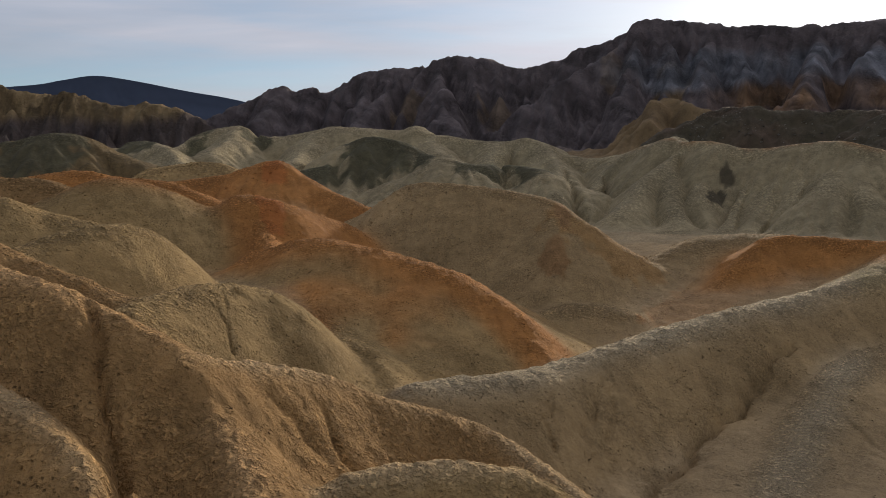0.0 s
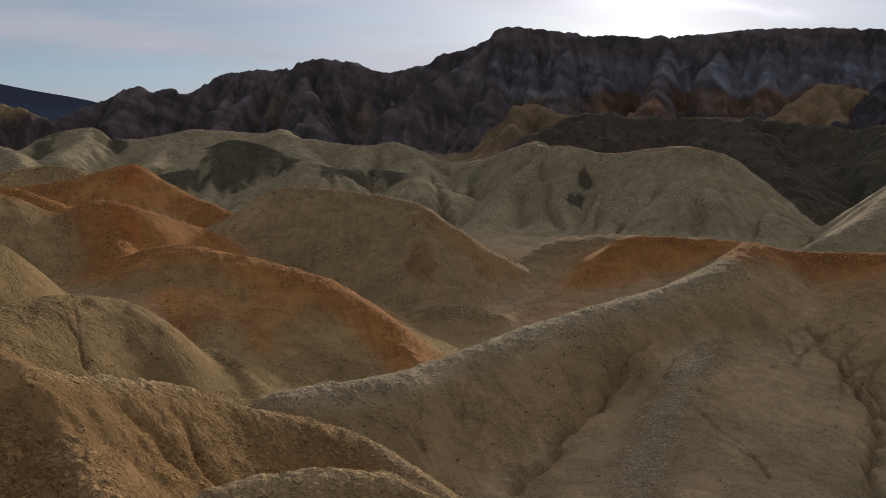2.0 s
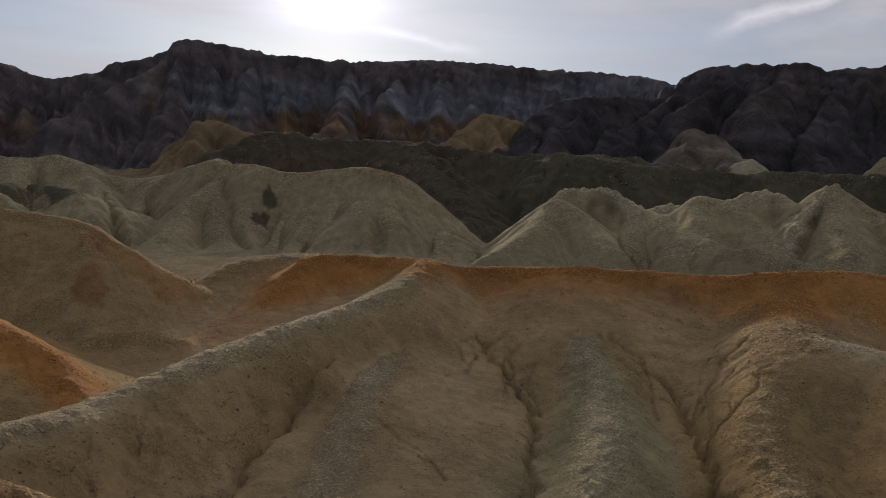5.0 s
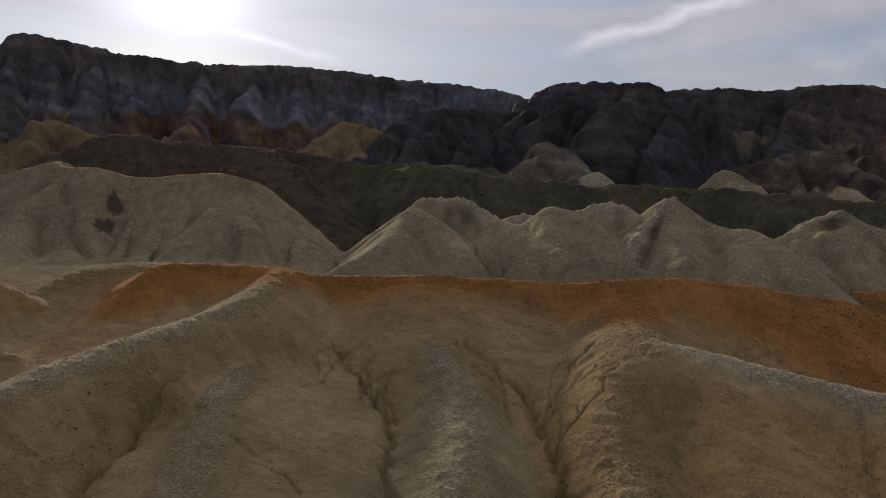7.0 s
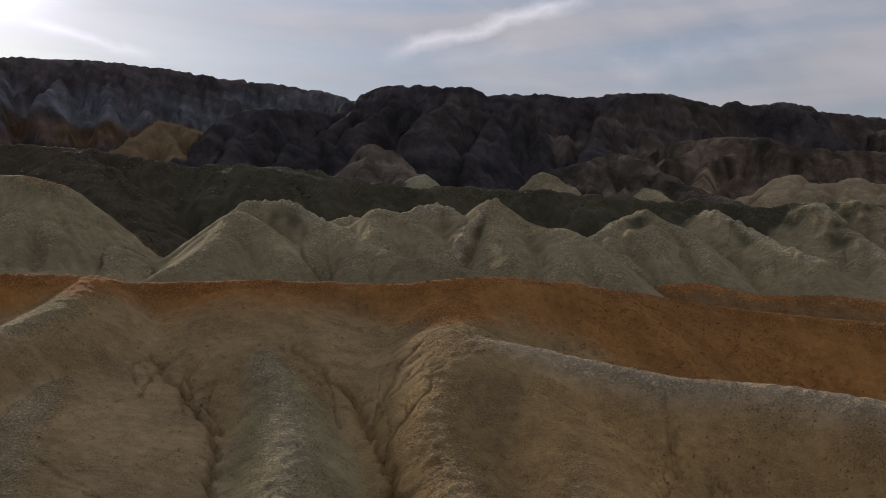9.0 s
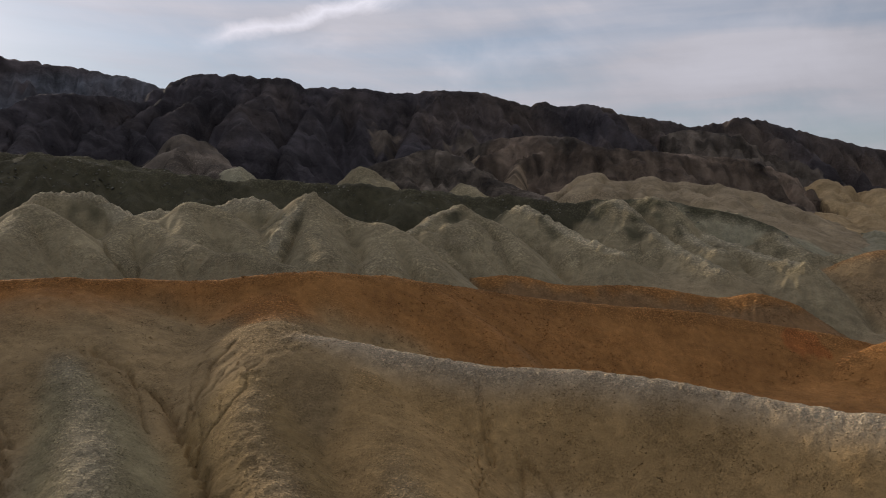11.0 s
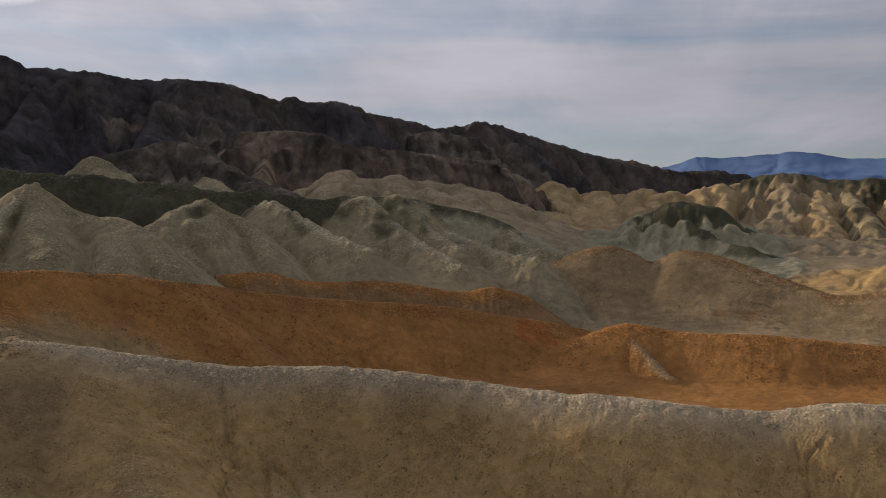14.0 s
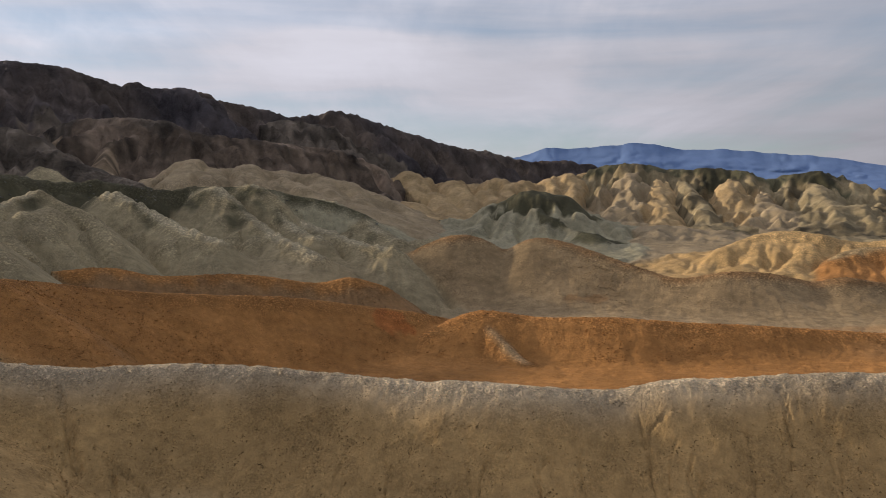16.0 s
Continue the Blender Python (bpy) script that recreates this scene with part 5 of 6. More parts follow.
# ---- colour of the soil, bed by bed ----
COL = np.empty((X.size, 3))
COL[:] = SOIL["wash"]
CAPPED = np.zeros(X.size, bool)
low = step(50, 62, AZ) * (1 - step(140, 170, AZ)) * step(92, 100, RADIUS) * (1 - step(160, 185, RADIUS))
COL += (np.array(SOIL["orangebrown"]) - COL) * low[:, None]
COL += (np.array(SOIL["flat"]) - COL) * (step(60, 72, AZ) * (1 - step(140, 170, AZ)) * step(185, 215, RADIUS))[:, None]
patch = np.where(RADIUS < 220, fbm(X / 6, Y / 6, 91, 4), 1.5 * fbm(X / 20, Y / 20, 92, 5))
for number, (own, crest, slope, rnd, soil, cap, capd, crown, crownd, rill) in enumerate(RIDGES):
    k = np.nonzero((WHICH == number))[0]
    if not k.size:
        continue
    size = min(np.hypot(crest[0][0], crest[0][1]) / 90, 4)
    c = np.tile(np.array(SOIL[soil]), (k.size, 1))
    p = patch[k]
    if cap:
        if isinstance(capd, tuple):
            capd = np.interp(ALONG[k], np.linspace(0, 1, len(capd)), capd)
        capd = np.maximum(capd, 0.02)
        rag = fbm(X[k] / (1.4 * size), Y[k] / (1.4 * size), 95, 4)
        if cap == "olive":
            rag = 2.4 * fbm(X[k] / (3.6 * size), Y[k] / (3.6 * size), 95, 6) + 0.5 * vnoise(SIDEWAYS[k] / (2.6 * size), DOWN[k] / (12 * size), 96)
        f = 1 - step(capd * (0.35 if cap == "orange" else 0.65), capd * (2.0 if cap == "orange" else 1.45 if cap != "olive" else 0.9), DEEP[k] + p * 0.35 * np.minimum(capd, 3) + rag * 0.3 * capd + 0.4 * vnoise(X[k] / 2, Y[k] / 2, 9))
        c = c + (np.array(SOIL[cap]) - c) * f[:, None]
        CAPPED[k] = f > 0.5
    if crown:
        f = 0.8 * (1 - step(0, crownd * 2, DEEP[k] + 0.25 * p))
        c = c + (np.array(SOIL[crown]) - c) * f[:, None]
    COL[k] = c
# dark debris spills into the gaps between the chalky peaks
for number, one in enumerate(RIDGES):
    if one[5] == "palewhite":
        k = np.nonzero(WHICH == number)[0]
        rag = 0.8 * fbm(X[k] / 4, Y[k] / 4, 97, 4) + 0.9 * vnoise(SIDEWAYS[k] / 3, DOWN[k] / 12, 98)
        spill = vnoise(SIDEWAYS[k] / 8, DOWN[k] / 30, 99) + 0.5 * fbm(X[k] / 3, Y[k] / 3, 94, 4)
        f = (1 - step(0.35, 0.7, ALONG[k] + 0.2 * patch[k])) * step(0.7, 1.1, DEEP[k] + 0.3 * rag) * (1 - step(5.0, 7.0, DEEP[k] - 1.4 * rag)) * step(0.0, 0.14, spill)
        COL[k] += (np.array(SOIL["olive"]) - COL[k]) * (0.9 * f)[:, None]
blur = spread(spread(COL, 3, 6), 3, 6).reshape(-1, 3)
COL += (blur - COL) * (1 - step(125, 150, RADIUS))[:, None]
blur = spread(COL, 1, 2).reshape(-1, 3)
COL += (blur - COL) * (step(125, 150, RADIUS) * (1 - step(260, 330, RADIUS)))[:, None]
for x, y, wide, deep, soil in PATCHES:
    dist = math.hypot(x, y)
    ex, ey = x / dist, y / dist
    k = np.nonzero((np.abs(X - x) < 3 * (wide + deep)) & (np.abs(Y - y) < 3 * (wide + deep)))[0]
    out = np.hypot(((X[k] - x) * ey - (Y[k] - y) * ex) / wide, ((X[k] - x) * ex + (Y[k] - y) * ey) / deep)
    rag = 3.5 * dist / 200 + 0.5
    f = 1 - step(0.75, 1.1, out + 0.45 * fbm(X[k] / rag, Y[k] / rag, 93, 4))
    COL[k] += (np.array(SOIL[soil]) - COL[k]) * (0.92 * f)[:, None]
# beds in the mountains
bed = Z + 5 * fbm(X / 60, Y / 60, 41, 3)
for number, (own, crest, *_s) in enumerate(RIDGES):
    if RIDGES[number][4] != "rock":
        continue
    k = np.nonzero(WHICH == number)[0]
    b, a = bed[k], AZ[k]
    grey = step(82, 88, b) * (1 - step(106, 116, b)) * step(9, 14, a)
    rust = step(66, 70, b) * (1 - step(80, 88, b)) * step(15, 20, a)
    for f, tone in ((grey, (0.168, 0.182, 0.214)), (rust, (0.195, 0.125, 0.076))):
        f = f * np.clip(0.7 + 0.55 * patch[k], 0, 1)
        COL[k] += (np.array(tone) - COL[k]) * f[:, None]
for number, one in enumerate(RIDGES):
    if one[4] == "blackrock":
        k = np.nonzero(WHICH == number)[0]
        f = np.clip(step(58, 85, AZ[k]) * 0.6 - 0.1 + 0.4 * fbm(X[k] / 40, Y[k] / 40, 45, 4), 0, 1) * 0.8
        COL[k] += (np.array(SOIL["brownrock"]) - COL[k]) * f[:, None]
# thin tilted beds and mottling in the rock
for number, one in enumerate(RIDGES):
    if one[4] in ("rock", "blackrock", "brownrock", "greyrock"):
        k = np.nonzero(WHICH == number)[0]
        level = (Z[k] + 0.4 * X[k] + 5 * fbm(X[k] / 45, Y[k] / 45, 43, 2))
        COL[k] *= (1 + 0.30 * vnoise(level / 3.2, np.zeros(k.size), 44) + 0.22 * fbm(X[k] / 9, Y[k] / 9, 46, 3))[:, None]
# ribs down the bare slopes: random stripes put lit and shaded flanks into the colour
for number, one in enumerate(RIDGES):
    if one[4] in ("brownrock", "tanrock", "greyrock", "olivegold", "darkgold"):
        k = np.nonzero(WHICH == number)[0]
        COL[k] *= (1 + 0.55 * vnoise(SIDEWAYS[k] / 5, DOWN[k] / 50, 48) + 0.3 * vnoise(SIDEWAYS[k] / 2, DOWN[k] / 20, 50))[:, None]
    if one[4] == "olivegold":
        f = 0.85 * (1 - step(66, 73, Z[k] + 7 * fbm(X[k] / 40, Y[k] / 40, 51, 3)))
        COL[k] += (np.array((0.085, 0.073, 0.078)) - COL[k]) * f[:, None]
# scree gathered in the gullies of the mountains
scree = step(5, 14, FLOW) * step(300, 360, RADIUS) * (1 - step(690, 720, RADIUS)) * np.clip(0.55 + 0.8 * fbm(X / 35, Y / 35, 49, 3), 0, 1)
for number, one in enumerate(RIDGES):
    if one[4] in ("rock", "blackrock", "brownrock", "greyrock"):
        k = np.nonzero(WHICH == number)[0]
        COL[k] += (np.array((0.20, 0.172, 0.145)) - COL[k]) * (0.55 * scree[k])[:, None]
for number, one in enumerate(RIDGES):
    if one[4] == "debris":
        k = np.nonzero(WHICH == number)[0]
        f = step(30, 42, AZ[k]) * 0.8
        COL[k] += (np.array(SOIL["olive"]) - COL[k]) * f[:, None]
        warm = (1 - step(26, 36, AZ[k])) * np.clip(0.3 + 0.7 * fbm(X[k] / 9, Y[k] / 9, 47, 3), 0, 1) * 0.6
        COL[k] += (np.array((0.115, 0.078, 0.060)) - COL[k]) * warm[:, None]
foot = 1 - mix
WASH = np.array(SOIL["wash"]) + (np.array(SOIL["orangebrown"]) - np.array(SOIL["wash"])) * low[:, None]
sandy = foot * np.where((RADIUS > 150) & (AZ < 70), 0.15, 0.6)
sandy *= 1 - step(60, 72, AZ) * step(185, 215, RADIUS)
COL += (WASH - COL) * sandy[:, None]
distant = step(125, 150, RADIUS)[:, None]
COL *= np.array((0.95, 0.885, 0.79)) * (1 - distant) + np.array((0.98, 0.91, 0.82)) * distant
COL *= (1 + 0.10 * fbm(X / 14, Y / 14, 61, 3) + 0.07 * fbm(X / 2.2, Y / 2.2, 63, 2))[:, None]

# streaks washed down the slopes; stronger on the mountains, standing in for lit flutes
fine = np.clip(RADIUS / 80, 0.7, 5)
streak = vnoise(SIDEWAYS / (0.9 * fine), DOWN / (7 * fine), 401) + 0.6 * vnoise(SIDEWAYS / (0.35 * fine), DOWN / (3 * fine), 402)
COL *= (1 + np.interp(RADIUS, (130, 170, 300, 400), (0.06, 0.12, 0.15, 0.22)) * streak * (DOWN > 0))[:, None]
# crust on the tops, where the clay swells and bleaches
CRUST = np.clip(1.15 - step(0.15, 1.6, DEEP / fine + 0.5 * patch) - 0.25, 0, 1) * (RADIUS < 320)
CRUST = np.maximum(CRUST, np.clip(0.35 + 0.6 * fbm(X / 5, Y / 5, 97, 3), 0, 0.8) * (1 - step(48, 56, RADIUS)) * (1 - step(8, 16, AZ)))

# ---- materials ----


def earth_material(name, grain, bump, cracks=1.0, rough=0.95, uneven=1.0):
    """Dry soil: the bed's colour, broken by crust, clods and stains."""
    m = bpy.data.materials.new(name)
    m.use_nodes = True
    n, l = m.node_tree.nodes, m.node_tree.links
    b = n["Principled BSDF"]
    b.inputs["Roughness"].default_value = rough
    b.inputs["Specular IOR Level"].default_value = 0.15
    att = n.new("ShaderNodeAttribute")
    att.attribute_name = "soil"
    co = n.new("ShaderNodeTexCoord")
    def tex(scale, detail, rgh=0.6):
        t = n.new("ShaderNodeTexNoise")
        t.inputs["Scale"].default_value, t.inputs["Detail"].default_value, t.inputs["Roughness"].default_value = scale, detail, rgh
        l.new(co.outputs["Object"], t.inputs["Vector"])
        return t.outputs["Fac"]
    def mul(col, fac, lo, hi):
        r = n.new("ShaderNodeMapRange")
        r.inputs["From Min"].default_value, r.inputs["From Max"].default_value = 0.33, 0.67
        r.inputs["To Min"].default_value, r.inputs["To Max"].default_value = 1 + (lo - 1) * uneven, 1 + (hi - 1) * uneven
        l.new(fac, r.inputs["Value"])
        v = n.new("ShaderNodeVectorMath")
        v.operation = "SCALE"
        l.new(col, v.inputs[0])
        l.new(r.outputs[0], v.inputs["Scale"])
        return v.outputs[0]
    def ramp(v, a, z, lo=0.0, hi=1.0):
        r = n.new("ShaderNodeMapRange")
        r.inputs["From Min"].default_value, r.inputs["From Max"].default_value = a, z
        r.inputs["To Min"].default_value, r.inputs["To Max"].default_value = lo, hi
        l.new(v, r.inputs["Value"])
        return r.outputs[0]
    def op(kind, a, b2):
        m2 = n.new("ShaderNodeMath")
        m2.operation = kind
        for i, v in enumerate((a, b2)):
            if isinstance(v, (int, float)):
                m2.inputs[i].default_value = v
            else:
                l.new(v, m2.inputs[i])
        return m2.outputs[0]
    def scaled(c, f):
        v = n.new("ShaderNodeVectorMath")
        v.operation = "SCALE"
        l.new(c, v.inputs[0])
        l.new(f, v.inputs["Scale"])
        return v.outputs[0]
    fine, mid, big = tex(grain, 5, 0.65), tex(grain * 0.22, 4), tex(grain * 0.03, 3)
    top = n.new("ShaderNodeAttribute")
    top.attribute_name = "crust"
    # pits and short drying cracks in patches on the flanks, inner shade coloured in
    wob = n.new("ShaderNodeVectorMath")
    wob.operation = "MULTIPLY_ADD"
    wtex = n.new("ShaderNodeTexNoise")
    wtex.inputs["Scale"].default_value, wtex.inputs["Detail"].default_value = grain * 0.4, 3
    l.new(co.outputs["Object"], wtex.inputs["Vector"])
    l.new(wtex.outputs["Color"], wob.inputs[0])
    wob.inputs[1].default_value = (2.2 / grain,) * 3
    l.new(co.outputs["Object"], wob.inputs[2])
    vor = n.new("ShaderNodeTexVoronoi")
    vor.feature = "DISTANCE_TO_EDGE"
    vor.inputs["Scale"].default_value = grain * 0.38
    l.new(wob.outputs[0], vor.inputs["Vector"])
    crack = op("MULTIPLY", ramp(vor.outputs["Distance"], 0.075, 0.0), ramp(tex(grain * 0.30, 4, 0.7), 0.60, 0.72))
    # loose dark crumbs, and the holes between them with their shade in the colour
    dots = n.new("ShaderNodeTexVoronoi")
    dots.inputs["Scale"].default_value = grain * 0.7
    l.new(wob.outputs[0], dots.inputs["Vector"])
    speck = op("MULTIPLY", ramp(dots.outputs["Distance"], 0.26, 0.14), ramp(tex(grain * 0.12, 4, 0.65), 0.50, 0.62))
    # bleached crumbs on the tops
    crumb = op("MULTIPLY", ramp(tex(grain * 0.75, 3, 0.6), 0.48, 0.62), top.outputs["Fac"])
    # swollen popcorn in patches and on the tops, a smooth skin between
    swollen = op("MINIMUM", op("ADD", ramp(tex(grain * 0.07, 4, 0.6), 0.42, 0.62, 0.35, 1.0), op("MULTIPLY", top.outputs["Fac"], 0.5)), 1.1)
    grit = op("ADD", op("MULTIPLY", op("SUBTRACT", fine, 0.5), swollen), 0.5)
    col = mul(mul(mul(att.outputs["Color"], big, 0.88, 1.12), mid, 0.86, 1.13), grit, 0.74, 1.24)
    # cracks darken the base colour, as the shade inside them would
    col = scaled(col, ramp(crack, 0.0, 1.0, 1.0, 1 - 0.65 * cracks))
    col = scaled(col, ramp(speck, 0.0, 1.0, 1.0, 1 - 0.55 * max(cracks, 0.4) * min(uneven, 1.0)))
    col = scaled(col, ramp(crumb, 0.0, 1.0, 1.0, 1.75))
    l.new(col, b.inputs["Base Color"])
    bp = n.new("ShaderNodeBump")
    bp.inputs["Strength"].default_value, bp.inputs["Distance"].default_value = 1.0, bump
    relief = op("ADD", op("SUBTRACT", op("MULTIPLY", grit, 1.0), op("MULTIPLY", crack, 0.8 * cracks)), op("MULTIPLY", crumb, 0.9))
    relief = op("ADD", relief, op("MULTIPLY", speck, -0.5))
    l.new(relief, bp.inputs["Height"])
    l.new(bp.outputs[0], b.inputs["Normal"])
    return m


CLAY = earth_material("popcorn_clay", 4.2, 0.32)
BADLAND = earth_material("eroded_clay", 2.4, 0.30, 0.3)
ROCK = earth_material("dark_rock", 0.7, 2.4, 0.15)
HAZE = earth_material("haze_tinted_rock", 0.02, 1.0, 0.0, uneven=0.35)

# ---- meshes ----
PTS = np.stack([X, Y, Z], 1)
grid = np.arange(NR * NA).reshape(NR, NA)
nxt = np.roll(grid, -1, axis=1)
QUADS = np.stack([grid[:-1], nxt[:-1], nxt[1:], grid[1:]], -1).reshape(-1, 4)
# which crest each face belongs to, and whether it lies in the capping layer; single stray faces join their neighbours
PART = np.where(OWN > 0, 2 * WHICH + 2 + CAPPED.astype(np.int32), 0)[QUADS[:, 0]].reshape(NR - 1, NA)
for turn in range(4):
    near9 = np.stack([np.roll(np.pad(PART, ((1, 1), (0, 0)), "edge"), (i, j), (0, 1))[1:-1] for i in (-1, 0, 1) for j in (-1, 0, 1)])
    votes = np.stack([(near9 == near9[n]).sum(0) for n in range(9)])
    PART = np.take_along_axis(near9, votes.argmax(0)[None], 0)[0]
PART = PART.ravel()
few = np.bincount(PART, minlength=2 * len(RIDGES) + 4) < 60
other = np.arange(few.size) ^ 1                                # the same crest, in or out of its cap
swap = np.where(few, np.where(few[np.minimum(other, few.size - 1)], 0, other), np.arange(few.size))
swap[:2] = 0
PART = swap[PART]
# vertex normals of the whole sheet, so that the joins between hills don't show
PG = PTS.reshape(NR, NA, 3)
dr = np.gradient(PG, axis=0)
da = np.roll(PG, -1, 1) - np.roll(PG, 1, 1)
NRM = np.cross(da, dr).reshape(-1, 3)
NRM /= np.linalg.norm(NRM, axis=1)[:, None] + 1e-12
NRM *= np.sign(NRM[:, 2:3])


def pieces(quads):
    """The separate patches of a set of faces, largest first."""
    used, inv = np.unique(quads, return_inverse=True)
    inv = inv.reshape(-1, 4)
    lab = np.arange(used.size)
    while True:
        low4 = lab[inv].min(1)
        new_lab = lab.copy()
        for c in range(4):
            np.minimum.at(new_lab, inv[:, c], low4)
        new_lab = new_lab[new_lab]
        if (new_lab == lab).all():
            break
        lab = new_lab[new_lab]
    root = lab[inv[:, 0]]
    ids, count = np.unique(root, return_counts=True)
    return [quads[root == ids[i]] for i in np.argsort(-count)]


def sheet(name, quads, material):
    used, inv = np.unique(quads, return_inverse=True)
    me = bpy.data.meshes.new(name)
    me.vertices.add(used.size)
    me.vertices.foreach_set("co", PTS[used].astype(np.float32).ravel())
    nq = len(quads)
    me.loops.add(nq * 4)
    me.loops.foreach_set("vertex_index", inv.astype(np.int32).ravel())
    me.polygons.add(nq)
    me.polygons.foreach_set("loop_start", np.arange(0, nq * 4, 4, dtype=np.int32))
    me.polygons.foreach_set("use_smooth", np.ones(nq, bool))
    me.update(calc_edges=True)
    att = me.attributes.new("soil", "FLOAT_COLOR", "POINT")
    att.data.foreach_set("color", np.c_[COL[used], np.ones(used.size)].astype(np.float32).ravel())
    crust = me.attributes.new("crust", "FLOAT", "POINT")
    crust.data.foreach_set("value", CRUST[used].astype(np.float32))
    me.normals_split_custom_set_from_vertices(NRM[used].astype(np.float32))
    me.materials.append(material)
    return new(name, me)


crumbs = [QUADS[PART == 0]]       # patches too small to count join the open ground
CAP_NAMES = {"orange": ("orange_cap", "crumbly orange capping layer"), "orangebrown": ("orange_cap", "dark orange capping layer"), "brown": ("rusty_crest", "rusty brown crest layer"),
             "olive": ("debris_cap", "dark olive debris cap"), "palewhite": ("chalky_top", "chalky whitish top"), "golden": ("golden_cap", "golden clay cap")}
for number, (name, label, category) in enumerate(THINGS, 1):
    mine = [(i, one) for i, one in enumerate(RIDGES) if one[0] == number]
    made = []
    for i, one in mine:
        for capped in (0, 1):
            q = QUADS[PART == 2 * i + 2 + capped]
            if not len(q):
                continue
            dist = float(RADIUS[q[:, 0]].mean())
            mat = ROCK if category == "mountain" else CLAY if dist < 145 else BADLAND
            title, note = CAP_NAMES.get(one[5], ("cap", "")) if capped else ("crest_slope" if i == mine[0][0] else "spur", "")
            for n, one_piece in enumerate(pieces(q)):
                if len(one_piece) < 150:
                    crumbs.append(one_piece)
                else:
                    made.append((title if capped or n == 0 else "spur", note, one_piece, mat))
    if not made:
        continue
    group = "mountains" if category == "mountain" else "clay hills"
    if len(made) == 1:
        tagged(sheet(name, made[0][2], made[0][3]), label, category, group=group)
        continue
    base = new(name)
    x0, y0, z0 = mine[0][1][1][0]
    base.location = (x0, y0, floor_height(np.array([math.hypot(x0, y0)]), np.array([math.degrees(math.atan2(x0, y0))]))[0])
    tagged(base, label, category, group=group)
    for title, note, q, mat in made:
        piece = sheet(title, q, mat)
        piece.parent = base
        piece.matrix_parent_inverse = Matrix.Translation(base.location).inverted()
        tagged(piece, note)

ground = sheet("ground", np.concatenate(crumbs), CLAY)
tagged(ground, "dry tan desert ground and washes between clay hills", "ground", kind="structure")

# ---- far range across the valley, haze put into its colour ----


def far_range(crest, tone, seed, label):
    line = smooth_line(crest, 24)
    rows, cols = 60, len(line)
    size = np.hypot(*line[0, :2]) / 4300
    rough = size * (7 * vnoise(line[:, 1] / 190, line[:, 0] / 900, seed) + 4 * vnoise(line[:, 1] / 60, line[:, 0] / 900, seed + 1) + 2.0 * vnoise(line[:, 1] / 22, line[:, 0] / 900, seed + 2))
    verts = []
    for j in range(rows):
        u = j / (rows - 1)
        bulge = np.abs(fbm(np.arange(cols) / 26.0 + 0.8 * u, np.full(cols, u * 5.0), seed + 3, 4))
        k = 1 - 0.14 * u - 0.007 * bulge * min(u * 4, 1)
        z = line[:, 2] + rough * max(0, 1 - 6 * u)
        verts += list(zip(line[:, 0] * k, line[:, 1] * k, z + (20 - z) * u**0.85))
    me = bpy.data.meshes.new("distant_mountain")
    me.from_pydata(verts, [], [(j * cols + i, (j + 1) * cols + i, (j + 1) * cols + i + 1, j * cols + i + 1) for j in range(rows - 1) for i in range(cols - 1)])
    me.polygons.foreach_set("use_smooth", np.ones(len(me.polygons), bool))
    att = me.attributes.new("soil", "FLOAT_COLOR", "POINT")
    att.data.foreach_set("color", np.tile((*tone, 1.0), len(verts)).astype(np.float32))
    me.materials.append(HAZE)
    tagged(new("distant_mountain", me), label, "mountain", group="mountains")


# the blue of the air in between is put into each base colour
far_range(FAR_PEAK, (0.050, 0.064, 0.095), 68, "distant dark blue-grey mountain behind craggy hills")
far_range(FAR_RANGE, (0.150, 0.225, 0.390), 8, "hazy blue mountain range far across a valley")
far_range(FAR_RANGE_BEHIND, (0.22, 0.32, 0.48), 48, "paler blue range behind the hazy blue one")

# ---- loose clods and stones lying on the slopes ----
rng = np.random.default_rng(11)


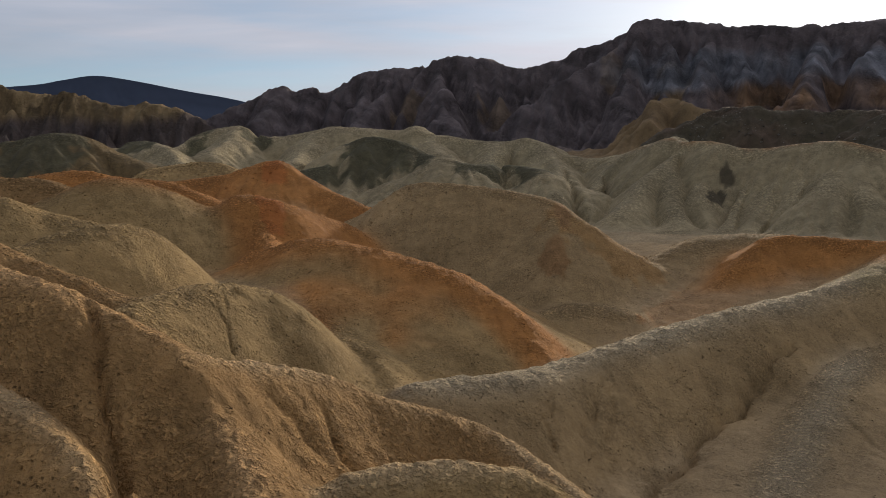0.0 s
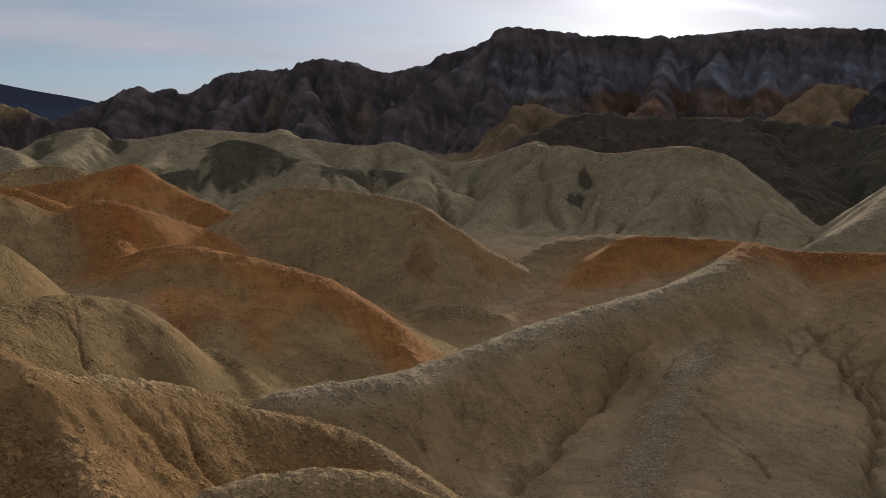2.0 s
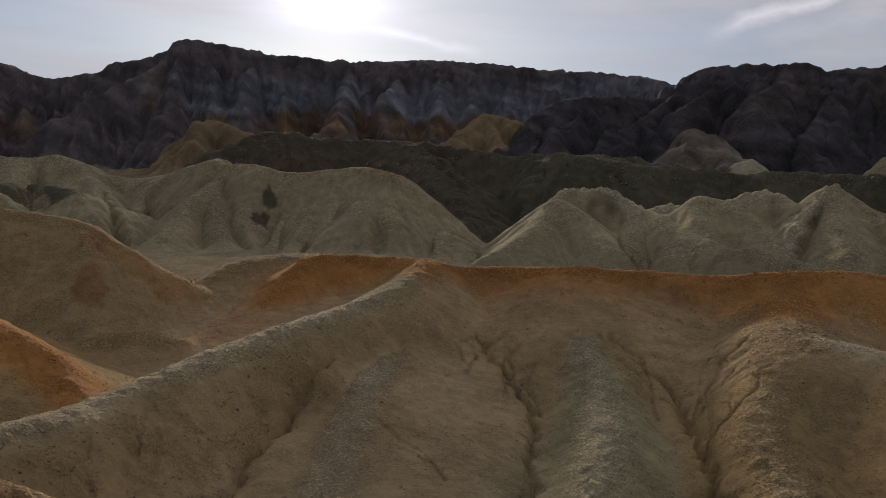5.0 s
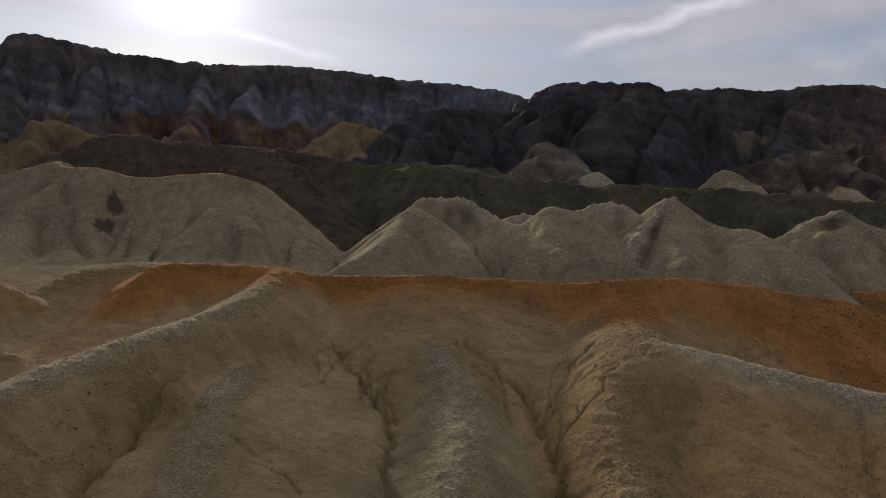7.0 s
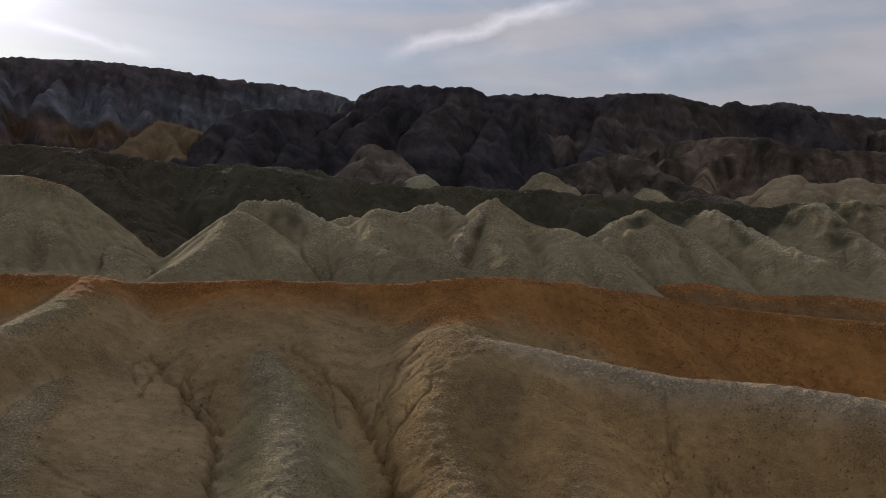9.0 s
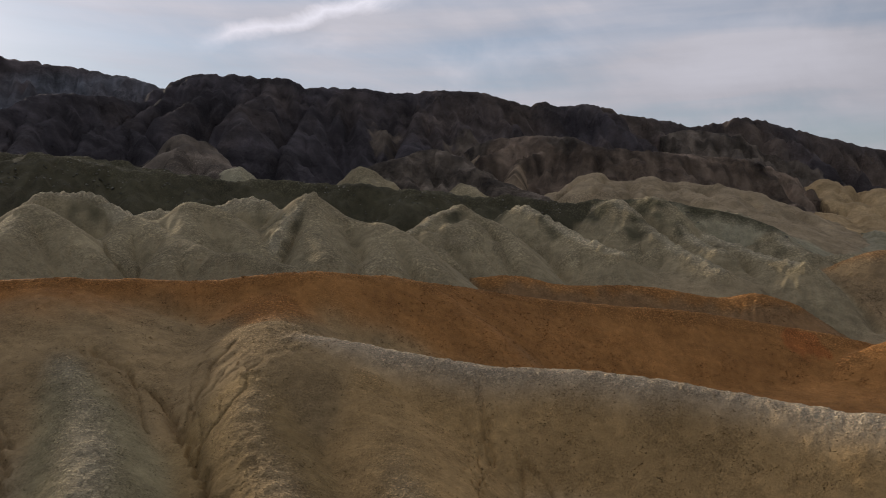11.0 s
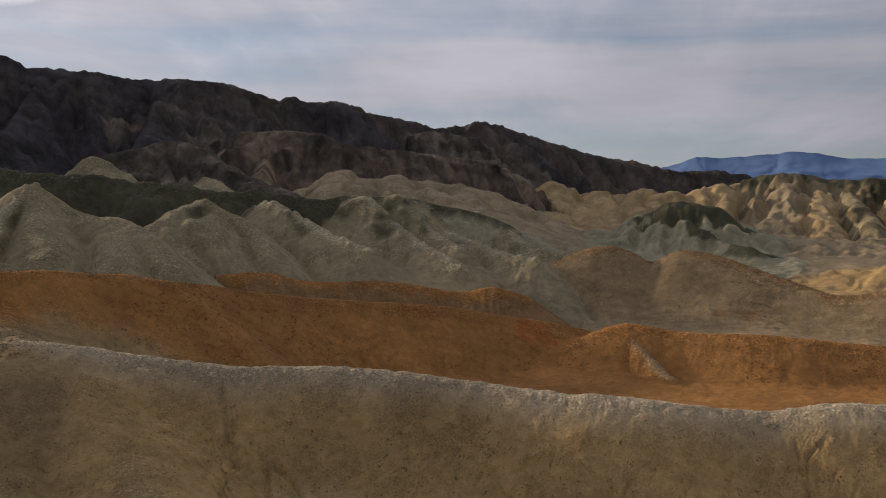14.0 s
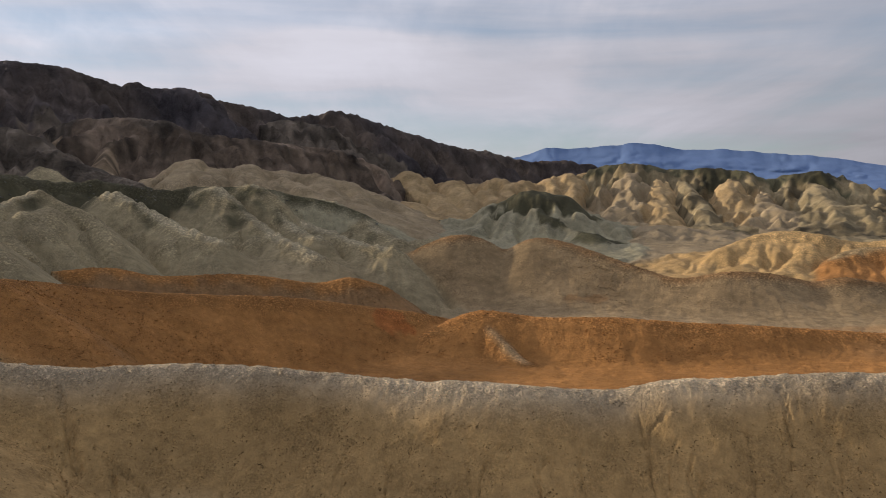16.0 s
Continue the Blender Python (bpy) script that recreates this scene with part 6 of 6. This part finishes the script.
def scatter(name, label, places, sizes, tones, material):
    """Angular stones, each a small twisted octahedron half sunk in the soil."""
    n = len(places)
    base = np.array([(1, 0, 0), (0, 1, 0), (-1, 0, 0), (0, -1, 0), (0.2, 0.1, 0.75), (0, 0, -0.5)])
    faces = np.array([(0, 1, 4), (1, 2, 4), (2, 3, 4), (3, 0, 4), (1, 0, 5), (2, 1, 5), (3, 2, 5), (0, 3, 5)])
    v = base[None] * rng.uniform(0.6, 1.3, (n, 6, 3)) * sizes[:, None, None]
    a = rng.uniform(0, 6.28, n)
    c, s = np.cos(a)[:, None], np.sin(a)[:, None]
    v = np.stack([v[..., 0] * c - v[..., 1] * s, v[..., 0] * s + v[..., 1] * c, v[..., 2]], -1) + places[:, None]
    f = (faces[None] + 6 * np.arange(n)[:, None, None]).reshape(-1)
    me = bpy.data.meshes.new(name)
    me.vertices.add(n * 6)
    me.vertices.foreach_set("co", v.astype(np.float32).ravel())
    me.loops.add(f.size)
    me.loops.foreach_set("vertex_index", f.astype(np.int32))
    me.polygons.add(f.size // 3)
    me.polygons.foreach_set("loop_start", np.arange(0, f.size, 3, dtype=np.int32))
    me.update(calc_edges=True)
    att = me.attributes.new("soil", "FLOAT_COLOR", "POINT")
    att.data.foreach_set("color", np.c_[np.repeat(tones, 6, 0), np.ones(n * 6)].astype(np.float32).ravel())
    me.materials.append(material)
    tagged(new(name, me), label, "stones", kind="stuff")


def pick(mask, n, seed):
    """Vertices of the sheet, taken evenly by area and in loose drifts."""
    k = np.nonzero(mask)[0]
    w = RADIUS[k]**2 * np.clip(fbm(X[k] / 9, Y[k] / 9, seed, 3) + 0.35, 0.03, 1)**2
    return rng.choice(k, n, p=w / w.sum())


def lie(k):
    """A chance place in the face next to each vertex."""
    u, v = rng.uniform(0, 1, (k.size, 1)), rng.uniform(0, 1, (k.size, 1))
    return PTS[k] * (1 - u) * (1 - v) + PTS[k + NA] * u * (1 - v) + PTS[k + 1] * (1 - u) * v + PTS[k + NA + 1] * u * v


owner = np.where(WHICH >= 0, np.array([one[0] for one in RIDGES])[WHICH], 0) * (mix > 0.5)
names = np.array([""] + [t[0] for t in THINGS])
kind_at = names[owner]
k = pick(np.isin(kind_at, ("orange_hill", "orange_ridge", "clay_hill", "clay_ridge", "clay_mound")) & (RADIUS < 225) & (AZ > -34) & (AZ < 124), 15000, 201)
scatter("clod", "loose crumbly clods of clay lying on the slopes", lie(k), rng.uniform(0.04, 0.12, k.size) * np.clip(RADIUS[k] / 70, 0.7, 2.2), COL[k] * rng.uniform(0.6, 1.0, (k.size, 1)), CLAY)
k = pick((kind_at == "dark_hill") & (RADIUS < 300) & (AZ > 5), 2500, 211)
scatter("boulder", "pale boulders strewn over a dark debris slope", lie(k), rng.uniform(0.15, 0.5, k.size), np.array((0.22, 0.20, 0.16)) * rng.uniform(0.4, 1.3, (k.size, 1)), ROCK)
